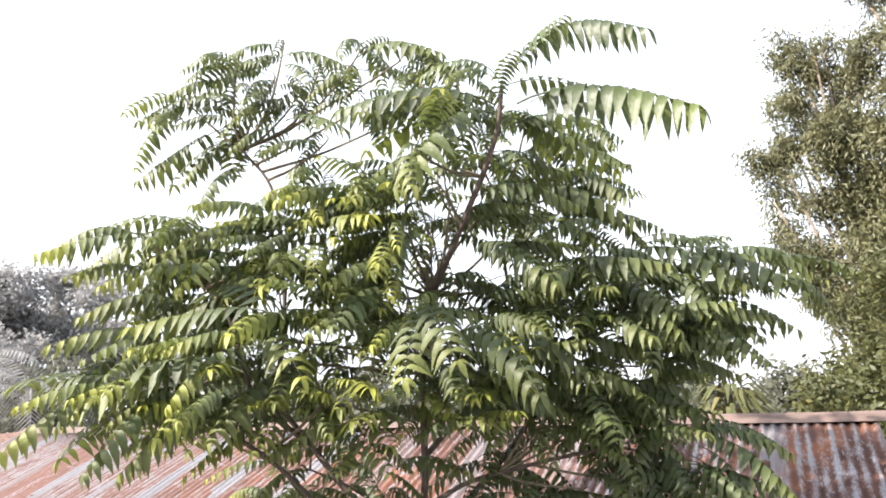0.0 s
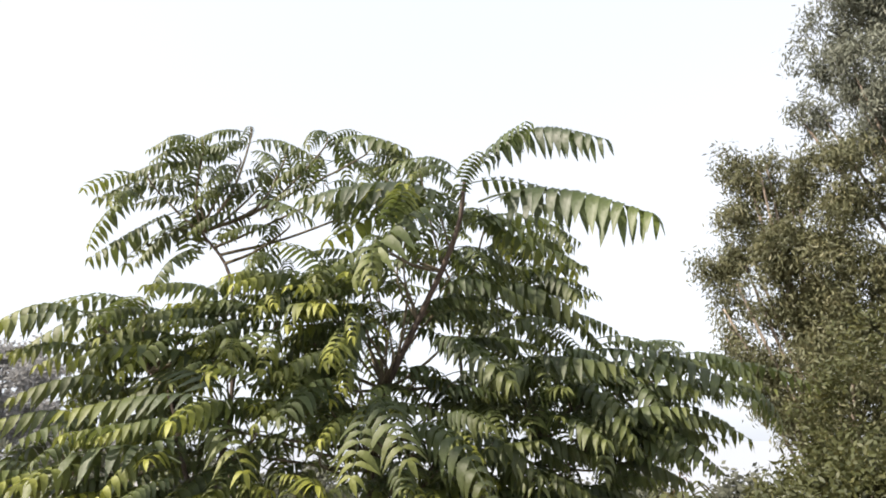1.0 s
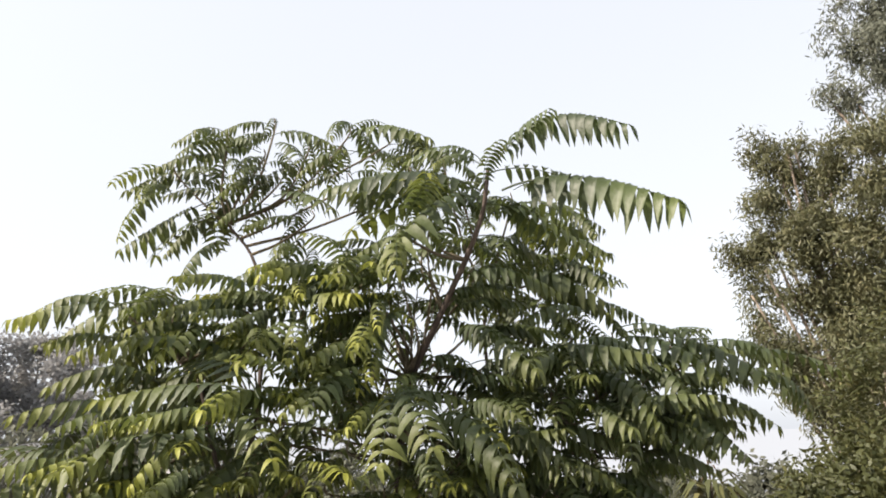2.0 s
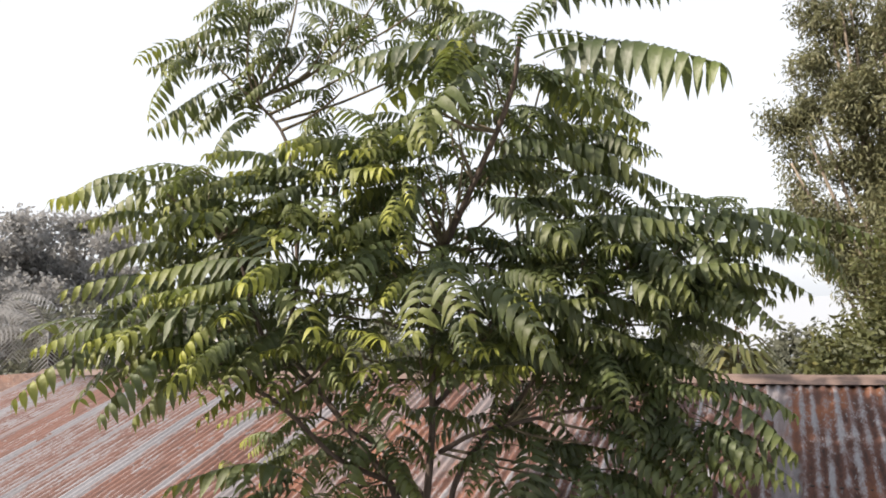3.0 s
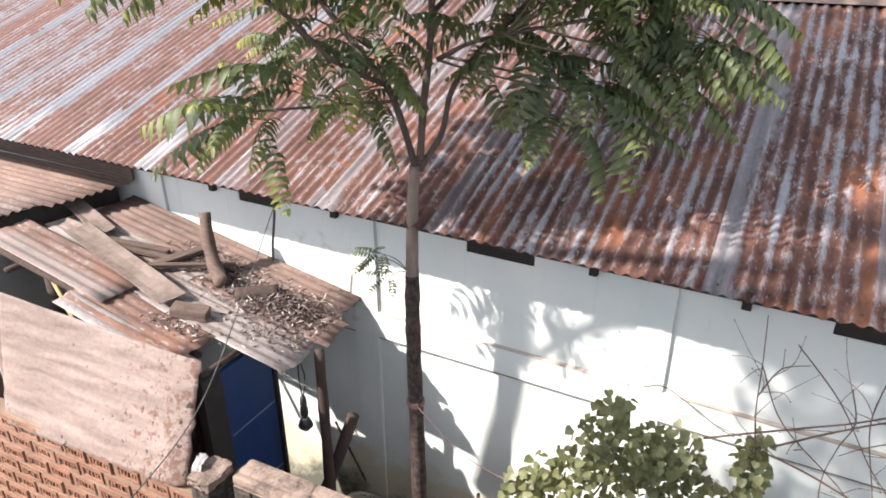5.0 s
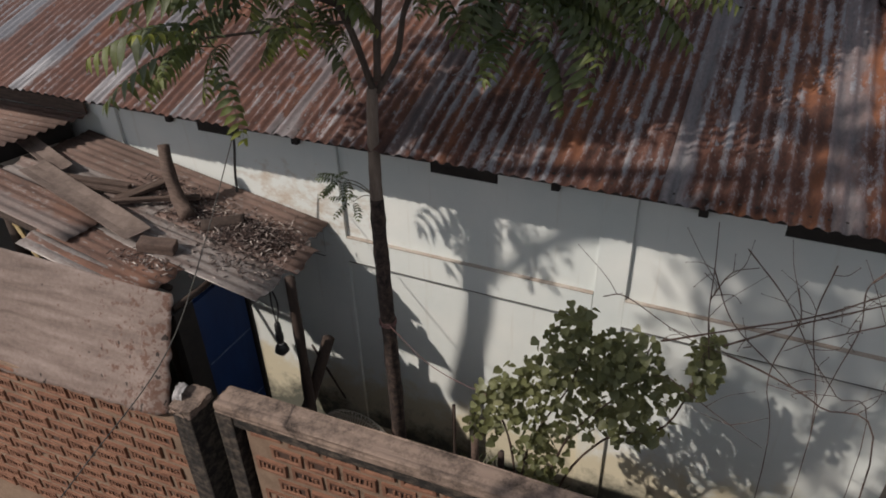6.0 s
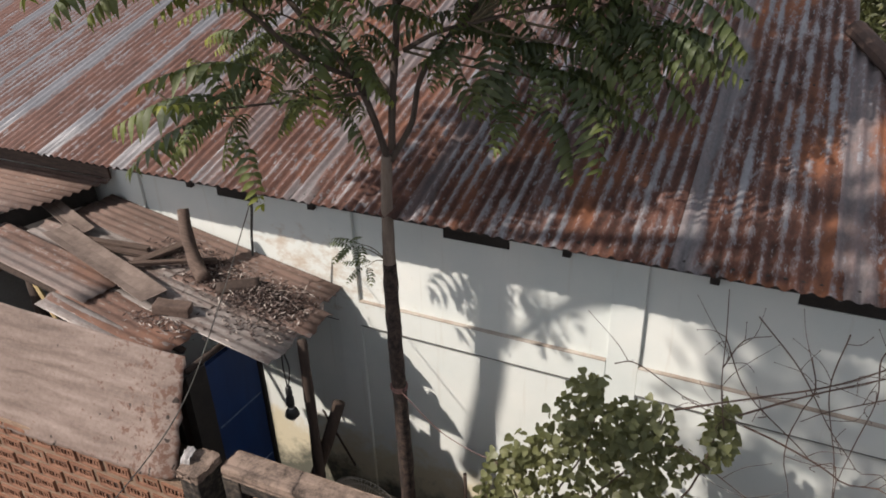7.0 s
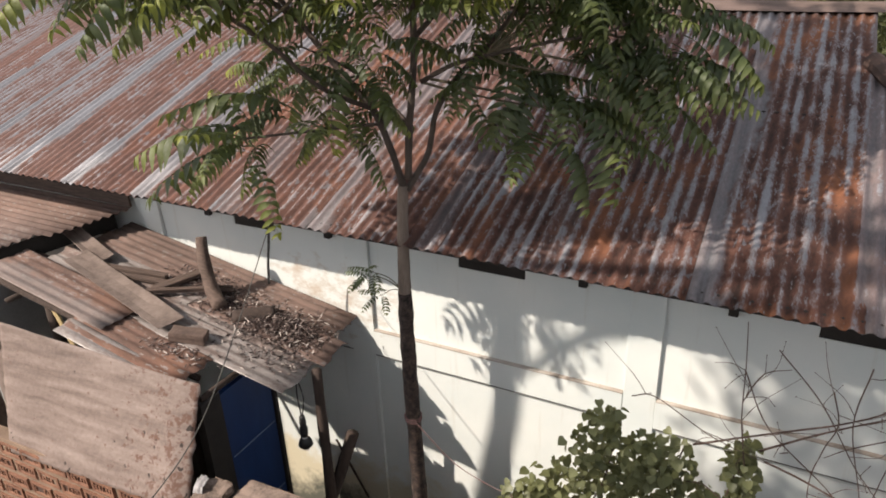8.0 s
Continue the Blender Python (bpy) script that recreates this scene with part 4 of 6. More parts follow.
def leaf_spans(spans, kind=None):
    """Single leaves, each from where it leaves its shoot to its hanging tip."""
    for k, (base, tip) in enumerate(spans):
        leaf_places.append((Vector(base), Vector(tip), None if kind is None else kind + k % 2))


def rosette(tip, heading, size, count, rise=(-22, 34)):
    """Leaves spread round the end of a shoot."""
    a0 = tree_rng.uniform(0, 6.283)
    for k in range(count):
        a = a0 + k * 2.4 + tree_rng.uniform(-0.3, 0.3)
        if heading is not None and tree_rng.random() < 0.6:
            a = heading + tree_rng.uniform(-1.2, 1.2)
        base = tip + Vector((0.02 * math.cos(a), 0.02 * math.sin(a), -0.045 * k + tree_rng.uniform(-0.02, 0.02)))
        s = size * tree_rng.uniform(0.75, 1.2)
        e = radians(tree_rng.uniform(*rise))
        leaf_places.append((base, base + s * Vector((math.cos(e) * math.cos(a), math.cos(e) * math.sin(a), math.sin(e))), None))


def add_limb(pts, r0, r1, tips, size=0.5, count=3, rise=(-40, 6)):
    tree_part("limb", pts, r0, r1)
    path = smooth_path(pts, 5)
    for tip in tips:
        tip = Vector(tip)
        lower = [p for p in path if p.z < tip.z + 0.05] or path[:2]
        near = min(lower[max(0, len(path) // 5):] or lower, key=lambda p: (p - tip).length + 0.25 * abs(p.z - tip.z + 0.25))
        out = tip - near
        if out.length > 0.05:
            bow = Vector((tree_rng.uniform(-1, 1), tree_rng.uniform(-1, 1), -0.5)) * 0.13 * out.length
            tree_part("branch", [near, near + out * 0.4 + bow, tip - Vector((0, 0, 0.12 * out.length)), tip], max(0.005, min(0.010, r1 + 0.003)), 0.0035, M_TWIG, 6, 4, 0.1)
        h = Vector((tip.x - TREE_AT.x, tip.y - TREE_AT.y))
        rosette(tip, math.atan2(h.y, h.x) if h.length > 0.3 else None, size, count, rise)


tree_part("trunk", [(0.585, -0.50, -0.05), (0.60, -0.50, 0.8), (0.595, -0.505, 1.7), (0.585, -0.51, 2.5), (0.588, -0.51, 2.98)], 0.056, 0.044, M_BARK, 14, 6, 0.25)
tree_part("trunk", [(0.588, -0.51, 2.975), (0.59, -0.51, 3.1), (0.60, -0.51, 3.4), (0.62, -0.51, 3.67)], 0.040, 0.031, M_UPPER, 14, 6, 0.2)
add_limb([(0.65, -0.5, 3.71), (0.66, -0.47, 4.01), (0.69, -0.44, 4.35), (0.7, -0.44, 4.65), (0.72, -0.44, 4.93), (0.77, -0.44, 5.05), (0.81, -0.48, 5.28)], 0.022, 0.013,
         [(0.67, -0.82, 5.86), (0.89, -0.88, 5.62), (1.02, -0.65, 5.73), (1.05, -0.86, 5.42), (1.13, -0.49, 5.51), (0.87, -0.95, 5.3), (1.15, -0.7, 5.19), (1.05, -0.97, 5.06), (0.77, -0.99, 4.99), (1.24, -0.33, 5.35), (1.33, -0.39, 5.06), (1.09, -0.29, 5.85), (0.56, -0.76, 5.56), (0.67, -0.48, 5.99), (1.09, -0.73, 4.83), (0.91, -0.93, 4.8), (0.54, -0.88, 5.24), (1.19, -0.57, 4.98), (0.63, -0.95, 4.82), (-0.05, -0.61, 5.11), (0.11, -0.42, 5.14), (0.43, -0.38, 5.18), (-0.12, -0.75, 5.26), (0.57, -0.2, 4.94)], 0.43, 6, (-30, 14))
add_limb([(0.81, -0.48, 5.28), (1.05, -0.59, 5.59), (1.24, -0.66, 5.86), (1.33, -0.7, 6.03), (1.37, -0.71, 6.23)], 0.017, 0.010,
         [(0.99, -0.89, 5.96), (1.12, -0.72, 5.87)], 0.46, 4, (-35, 10))
add_limb([(0.62, -0.51, 3.67), (0.58, -0.55, 3.89), (0.52, -0.61, 4.12), (0.4, -0.67, 4.3), (0.19, -0.71, 4.56), (-0.03, -0.71, 4.82), (-0.05, -0.61, 5.14), (-0.12, -0.53, 5.53), (-0.23, -0.47, 6.02), (-0.39, -0.55, 6.28)], 0.021, 0.008,
         [(-0.7, -0.69, 6.68), (-0.42, -0.56, 6.89), (-0.22, -0.36, 7.03), (-0.4, -0.6, 6.5), (-0.02, -0.26, 6.89), (0.15, -0.07, 7.05), (-0.12, -0.42, 6.58), (0.32, -0.32, 6.56), (0.44, -0.04, 6.97), (0.61, -0.07, 6.63), (0.13, -0.41, 6.32), (-0.28, -0.38, 6.82)], 0.38, 6, (-42, 12))
add_limb([(0.19, -0.71, 4.56), (0.07, -0.99, 4.83), (-0.01, -1.08, 5.23), (-0.11, -1.13, 5.37)], 0.015, 0.007,
         [(-0.31, -1.28, 5.64), (-0.12, -1.19, 5.7), (0.09, -1.09, 5.61), (-0.1, -1.18, 5.45), (0.25, -1.07, 5.49), (0.26, -1.01, 5.72), (0.47, -0.97, 5.62), (0.46, -0.92, 5.86)], 0.43, 6, (-30, 14))
add_limb([(0.52, -0.61, 4.12), (0.38, -0.85, 4.27), (0.29, -1.11, 4.53), (0.14, -1.4, 4.78), (0.0, -1.58, 4.92)], 0.014, 0.006,
         [(-0.08, -1.61, 5.05), (0.05, -1.44, 5.11), (0.3, -1.33, 5.13), (0.09, -1.43, 4.9), (0.28, -1.23, 4.91), (0.5, -1.12, 5.1), (0.57, -1.09, 4.86)], 0.46, 5, (-30, 12))
add_limb([(0.57, -0.59, 4.04), (0.42, -0.72, 4.04), (0.23, -0.91, 4.04), (-0.0, -1.08, 4.03), (-0.15, -1.21, 4.05)], 0.01, 0.005,
         [(-0.24, -1.25, 4.17), (-0.14, -1.18, 4.1), (-0.04, -1.07, 4.13)], 0.32, 0, (-55, 0))
add_limb([(0.66, -0.47, 4.01), (0.45, -0.48, 4.21), (0.29, -0.56, 4.34), (0.12, -0.64, 4.43)], 0.011, 0.005,
         [(0.19, -0.72, 4.51), (-0.02, -0.7, 4.45), (0.43, -0.71, 4.25), (0.35, -0.53, 4.58), (0.11, -0.53, 4.32), (0.36, -0.63, 4.11), (0.12, -0.75, 4.23), (0.56, -0.65, 4.43)], 0.34, 5, (-45, 8))
add_limb([(0.64, -0.5, 3.64), (0.73, -0.4, 3.84), (0.76, -0.34, 4.06), (0.87, -0.28, 4.25), (1.06, -0.19, 4.46), (1.26, -0.1, 4.75), (1.44, 0.04, 5.03), (1.66, 0.2, 5.2)], 0.019, 0.008,
         [(1.72, 0.18, 5.52), (1.58, -0.17, 5.46), (1.99, 0.41, 5.49), (2.18, 0.56, 5.46), (2.35, 0.58, 5.39), (1.85, 0.18, 5.27), (1.52, -0.31, 5.25), (1.66, -0.02, 5.09), (1.42, -0.24, 4.92), (1.59, -0.05, 4.77), (1.25, -0.44, 4.79), (1.43, -0.13, 4.67), (1.71, 0.11, 4.9)], 0.43, 6, (-28, 12))
add_limb([(0.72, -0.43, 4.24), (0.89, -0.38, 4.33), (1.07, -0.36, 4.38), (1.34, -0.28, 4.44), (1.63, -0.2, 4.49), (1.85, -0.15, 4.58)], 0.014, 0.006,
         [(1.92, -0.12, 4.59), (1.67, -0.13, 4.47), (1.45, -0.23, 4.34), (1.51, -0.2, 4.58), (1.19, -0.35, 4.4), (1.65, -0.02, 4.7), (1.19, -0.13, 4.64), (0.96, -0.13, 4.6), (1.39, -0.04, 4.78), (1.77, -0.08, 4.37), (0.9, -0.27, 4.43), (1.32, -0.29, 4.2), (1.53, -0.19, 4.14), (1.89, -0.02, 4.45)], 0.40, 6, (-55, 4))
add_limb([(0.7, -0.44, 4.47), (0.77, -0.22, 4.63), (0.84, -0.02, 4.86), (0.98, 0.16, 5.18), (0.96, 0.2, 5.58), (0.97, 0.26, 5.83)], 0.016, 0.008,
         [(1.0, 0.22, 6.11), (1.23, 0.44, 6.17), (1.4, 0.58, 6.06), (1.24, 0.45, 5.84), (1.05, 0.24, 5.79), (1.33, 0.38, 6.36), (1.18, 0.19, 6.44), (0.85, -0.07, 6.71), (0.96, -0.02, 6.38)], 0.38, 9, (-42, 8))
# the topmost shoot carries the longest leaves
leaf_spans([((1.44, -0.72, 6.11), (2.24, -0.95, 5.85)), ((1.45, -0.72, 6.31), (2.08, -0.95, 6.21)), ((1.42, -0.72, 6.26), (1.79, -1.05, 6.30)), ((1.35, -0.72, 6.27), (0.95, -0.72, 6.36)), ((1.33, -0.72, 6.13), (0.62, -0.95, 6.19))], 10)
leaf_spans([((1.33, -0.74, 6.08), (1.08, -1.25, 5.67)), ((1.37, -0.70, 6.06), (1.79, -0.35, 5.81)), ((1.29, -0.74, 6.09), (0.69, -0.85, 5.99)), ((1.39, -0.72, 6.08), (1.45, -0.30, 5.95)), ((1.36, -0.72, 6.02), (0.97, -0.40, 5.93))])
for tip, count, size in (((1.345, -0.72, 6.24), 6, 0.42), ((1.29, -0.68, 5.98), 5, 0.46), ((1.14, -0.62, 5.72), 5, 0.44)):
    rosette(Vector(tip), None, size, count, (-26, 22))
# the leaves that stand out along each tier
leaf_spans([((-0.50, -0.55, 6.57), (-1.04, -0.75, 6.55)), ((-0.56, -0.55, 6.45), (-0.99, -0.80, 6.14)), ((-0.34, -0.55, 6.18), (-0.47, -0.85, 5.83)), ((-0.19, -0.50, 6.81), (-0.54, -0.60, 6.75)), ((-0.13, -0.50, 6.83), (0.27, -0.40, 6.72)), ((0.34, -0.35, 6.77), (0.91, -0.40, 6.63)), ((-0.16, -0.50, 6.60), (-0.16, -0.80, 6.47)), ((-0.11, -0.48, 6.43), (0.40, -0.60, 6.23)), ((-0.31, -0.55, 6.33), (-0.91, -0.60, 6.14)), ((0.42, -0.35, 6.66), (0.09, -0.50, 6.53)), ((0.38, -0.35, 6.82), (0.45, -0.70, 6.62)), ((0.61, -0.20, 6.75), (0.87, -0.40, 6.56)), ((-0.18, -0.50, 6.64), (-0.02, -0.35, 6.62)), ((-0.40, -0.55, 6.50), (-0.84, -0.40, 6.79))])
leaf_spans([((-0.13, -1.10, 5.63), (-0.79, -1.30, 5.51)), ((-0.05, -1.10, 5.64), (-0.08, -1.50, 5.57)), ((0.43, -1.00, 5.63), (-0.02, -1.15, 5.60)), ((-0.12, -1.10, 5.50), (-0.51, -1.25, 5.29)), ((-0.15, -1.10, 5.47), (-0.74, -1.00, 5.21)), ((-0.08, -1.10, 5.46), (0.39, -1.30, 5.27)), ((0.72, -0.90, 5.74), (0.43, -1.15, 5.77)), ((0.78, -0.90, 5.70), (0.55, -1.20, 5.57)), ((0.49, -0.95, 5.59), (0.91, -1.20, 5.58)), ((-0.05, -1.05, 5.52), (0.06, -0.80, 5.39))])
leaf_spans([((0.58, -1.45, 5.18), (-0.00, -1.65, 5.16)), ((0.54, -1.50, 5.07), (0.31, -1.75, 5.05)), ((0.51, -1.55, 4.95), (-0.21, -1.75, 4.83)), ((-0.31, -1.50, 4.92), (-0.85, -1.60, 4.94)), ((0.51, -1.55, 4.90), (0.48, -1.85, 4.79)), ((0.26, -1.50, 4.86), (-0.13, -1.60, 4.75)), ((0.60, -1.40, 5.15), (-0.04, -1.20, 5.32)), ((0.50, -1.40, 5.03), (0.32, -1.75, 4.84)), ((-0.06, -1.45, 4.86), (-0.50, -1.60, 4.62)), ((-0.10, -1.40, 4.83), (-0.48, -1.25, 4.61)), ((0.75, -1.30, 5.18), (0.65, -1.60, 5.30)), ((0.83, -1.30, 5.22), (1.26, -1.55, 5.13))])
leaf_spans([((0.44, -1.10, 4.19), (-0.17, -1.35, 4.21)), ((0.24, -1.15, 4.08), (-0.49, -1.30, 3.96)), ((0.19, -1.18, 4.04), (-0.34, -1.40, 3.78)), ((0.19, -1.20, 4.01), (0.37, -1.30, 3.65)), ((0.14, -1.20, 4.01), (-0.03, -1.45, 3.84)), ((0.14, -1.20, 4.02), (0.26, -1.60, 4.03)), ((0.19, -1.15, 4.06), (-0.20, -1.00, 4.25)), ((0.24, -1.15, 4.04), (-0.06, -1.05, 3.73)), ((0.34, -1.10, 4.11), (0.69, -1.30, 4.17)), ((0.21, -1.20, 4.04), (0.19, -1.60, 4.20))])
leaf_spans([((1.08, -1.05, 5.17), (1.21, -1.50, 4.89)), ((1.08, -1.05, 5.17), (1.40, -1.45, 4.94)), ((1.14, -1.00, 5.01), (1.64, -1.30, 4.81)), ((0.98, -1.00, 5.06), (0.57, -1.25, 5.01)), ((0.36, -0.70, 4.34), (0.18, -0.90, 4.04)), ((0.51, -0.70, 4.43), (0.50, -0.95, 3.99)), ((0.52, -0.65, 4.22), (0.87, -0.90, 4.13)), ((1.02, -0.90, 5.54), (0.97, -1.30, 5.32)), ((1.14, -0.60, 5.46), (1.61, -0.90, 5.24)), ((0.93, -1.00, 5.38), (0.78, -1.35, 5.29)), ((0.22, -0.70, 4.36), (-0.14, -0.80, 4.12)), ((0.62, -0.60, 4.43), (1.10, -0.80, 4.46))])
leaf_spans([((1.44, -0.40, 5.36), (2.00, -0.50, 5.31)), ((1.74, 0.00, 5.44), (2.28, -0.10, 5.22)), ((1.92, 0.10, 5.46), (2.53, 0.10, 5.17)), ((2.15, 0.35, 5.43), (2.57, 0.40, 5.29)), ((2.00, 0.20, 5.18), (2.48, 0.20, 4.99)), ((1.98, 0.20, 5.15), (2.33, 0.10, 4.85)), ((1.98, 0.20, 5.07), (1.85, 0.30, 4.78)), ((1.68, -0.10, 5.58), (1.38, -0.40, 5.52)), ((1.71, -0.10, 5.41), (1.43, -0.40, 5.24)), ((1.96, 0.15, 5.46), (2.20, 0.40, 5.52)), ((1.82, 0.00, 5.30), (2.15, -0.20, 5.05)), ((1.67, -0.20, 5.29), (2.00, -0.40, 5.10))])
leaf_spans([((1.04, -0.36, 4.39), (1.02, -0.60, 4.14)), ((1.21, -0.34, 4.37), (1.20, -0.55, 3.98)), ((1.34, -0.30, 4.29), (1.27, -0.50, 3.82)), ((1.49, -0.28, 4.24), (1.43, -0.45, 3.98)), ((1.56, -0.25, 4.18), (1.79, -0.40, 3.71)), ((1.64, -0.22, 4.36), (1.98, -0.30, 4.11)), ((1.84, -0.15, 4.45), (2.02, -0.30, 4.13)), ((1.94, -0.12, 4.53), (2.37, -0.20, 4.29)), ((1.99, -0.10, 4.59), (2.38, 0.00, 4.43)), ((1.99, -0.12, 4.48), (2.22, -0.10, 4.18)), ((1.57, -0.20, 4.49), (1.38, -0.50, 4.60)), ((1.71, -0.20, 4.50), (2.07, -0.40, 4.57))])
leaf_spans([((0.99, 0.20, 5.86), (1.71, 0.30, 5.69)), ((1.04, 0.20, 5.92), (1.63, 0.40, 5.95)), ((0.99, 0.20, 5.82), (1.35, -0.10, 5.51)), ((1.08, 0.20, 6.06), (1.58, 0.50, 6.20)), ((0.96, 0.20, 5.90), (0.80, 0.10, 5.65)), ((1.26, 0.30, 5.95), (1.72, 0.20, 5.78)), ((1.07, 0.20, 5.81), (1.51, 0.40, 5.55)), ((1.05, 0.10, 6.07), (0.66, 0.30, 6.14))])


def leaf_cloud(root, centre, reach, branches, count, size):
    """Leaves of the inner shoots: thin branches from a limb into the crown, each with leaves along it."""
    for _ in range(branches):
        d = Vector([tree_rng.gauss(0, 1) for _ in range(3)]).normalized() * tree_rng.uniform(0.5, 1.0)
        tip = Vector(centre) + Vector([a * b for a, b in zip(d, reach)])
        a = Vector(root)
        path = [a, a.lerp(tip, 0.5) + Vector((tree_rng.uniform(-0.06, 0.06), tree_rng.uniform(-0.06, 0.06), -0.04)), tip]
        tree_part("branch", path, 0.007, 0.003, M_TWIG, 6, 4, 0.1)
        for k in range(count):
            base = path[1].lerp(tip, 0.25 + 0.75 * k / count)
            h = Vector((tip.x - a.x, tip.y - a.y, 0)).normalized()
            t = math.atan2(h.y, h.x) + tree_rng.uniform(-1.7, 1.7)
            e = radians(tree_rng.uniform(-34, 12))
            leaf_places.append((base, base + size * tree_rng.uniform(0.75, 1.2) * Vector((math.cos(e) * math.cos(t), math.cos(e) * math.sin(t), math.sin(e))), None))


for root, centre, reach, branches, count, size in (((1.07, -0.36, 4.38), (1.45, -0.20, 4.80), (0.50, 0.34, 0.24), 6, 4, 0.40), ((0.70, -0.44, 4.65), (0.95, -0.50, 5.05), (0.36, 0.40, 0.24), 5, 4, 0.40),
                                                   ((0.29, -1.11, 4.53), (0.20, -1.25, 4.95), (0.34, 0.30, 0.16), 4, 4, 0.42), ((0.72, -0.44, 4.93), (0.75, -0.60, 5.45), (0.42, 0.36, 0.32), 8, 5, 0.40),
                                                   ((1.26, -0.10, 4.75), (1.75, 0.20, 5.15), (0.45, 0.36, 0.22), 7, 5, 0.42), ((-0.05, -0.61, 5.14), (-0.05, -0.80, 5.45), (0.40, 0.36, 0.28), 6, 5, 0.40),
                                                   ((0.81, -0.48, 5.28), (0.74, -0.62, 5.78), (0.38, 0.32, 0.26), 8, 5, 0.40), ((1.05, -0.59, 5.59), (1.00, -0.45, 6.02), (0.30, 0.30, 0.20), 5, 4, 0.38),
                                                   ((1.44, 0.04, 5.03), (1.50, -0.05, 5.28), (0.36, 0.34, 0.18), 7, 5, 0.40), ((0.72, -0.44, 4.93), (1.02, -0.40, 5.42), (0.30, 0.30, 0.22), 5, 4, 0.40)):
    leaf_cloud(root, centre, reach, branches, count, size)
# young shoot on the trunk under the fork
for tip, s in (((0.40, -0.61, 3.10), 0.17), ((0.46, -0.64, 3.15), 0.18), ((0.50, -0.63, 3.00), 0.17)):
    tree_part("branch", [(0.585, -0.51, 2.98), (Vector(tip) + Vector((0.585, -0.51, 2.98))) / 2 + Vector((0, 0, 0.03)), tip], 0.004, 0.002, M_TWIG, 6, 4, 0.1)
    for turn, dip in ((2.2, 0.25), (3.3, -0.1), (4.3, 0.35), (5.4, 0.3)):
        leaf_places.append((Vector(tip), Vector(tip) + 0.85 * s * Vector((math.cos(turn), math.sin(turn), -dip)), 12 + int(turn) % 2))
# twine and a snag of bark knotted round the trunk
bm = bmesh.new()
for k in range(3):
    tube(bm, [Vector((0.054 * math.cos(a * 0.5), 0.054 * math.sin(a * 0.5), 2.02 + 0.014 * k + 0.004 * math.sin(a))) for a in range(14)], 0.007, 0.007, 6)
part("binding", bm, M_TWINE, tree, "faded twine knotted round the trunk")



def beside_leader(base, tip):
    """The leading shoot stands bare in front, between its tiers of leaves."""
    for f in (0.1, 0.35, 0.6, 0.85):
        c = base.lerp(tip, f)
        front = -0.58 - c.y
        z = c.z + 0.2 * front
        if 5.25 < z < 6.0 and front > -0.05 and abs(c.x - 0.81 - 0.59 * (z - 5.28) - 0.46 * front) < 0.085:
            return True
    return False


leaf_places = [q for q in leaf_places if q[2] is not None or not beside_leader(q[0], q[1])]
tree_rng.shuffle(leaf_places)
leaf_places.sort(key=lambda q: q[0].y)
rest = bmesh.new()
for i, (base, tip, kind) in enumerate(leaf_places):
    x = tip - base
    s = x.length
    x.normalize()
    flat = Vector((-x.y, x.x, 0)).normalized()
    m = Matrix(((x.x, flat.x, 0, 0), (x.y, flat.y, 0, 0), (x.z, flat.z, 0, 0), (0, 0, 0, 1)))
    up = x.cross(flat)
    m.col[2] = (*up, 0)
    m = Matrix.Translation(base - TREE_AT) @ m @ Matrix.Rotation(radians(tree_rng.uniform(-12, 12)), 4, "X") @ Matrix.Scale(s, 4)
    me = LEAVES[i % 10 if kind is None else kind]
    if i < 290:
        ob = new("leaf", me)
        ob.parent = tree
        ob.matrix_basis = m
    else:
        tmp = bmesh.new()
        tmp.from_mesh(me)
        tmp.transform(m)
        tm = bpy.data.meshes.new("t")
        tmp.to_mesh(tm)
        tmp.free()
        rest.from_mesh(tm)
if rest.verts:
    ob = part("foliage", rest, M_LEAF, tree, smooth=True)
    tagged(ob, kind="stuff")
else:
    rest.free()


# ---- creeper with heart-shaped leaves, and bare stems ----
def heart_leaf():
    bm = bmesh.new()
    prof = [(0.0, 0.0), (-0.34, -0.06), (-0.53, 0.18), (-0.45, 0.48), (-0.22, 0.76), (0.0, 1.0)]
    mid = [bm.verts.new((0, y, 0.02 * math.sin(3 * y))) for y in (0.0, 0.12, 0.38, 0.68, 1.0)]
    for s in (-1, 1):
        e = [bm.verts.new((s * x, y, 0.30 * abs(x))) for x, y in prof[1:5]]
        for q in ((mid[0], e[0], mid[1]), (mid[1], e[0], e[1]), (mid[1], e[1], e[2], mid[2]), (mid[2], e[2], e[3], mid[3]), (mid[3], e[3], mid[4])):
            bm.faces.new(q if s < 0 else q[::-1])
    return to_mesh("leaf", bm, M_VINE, True)


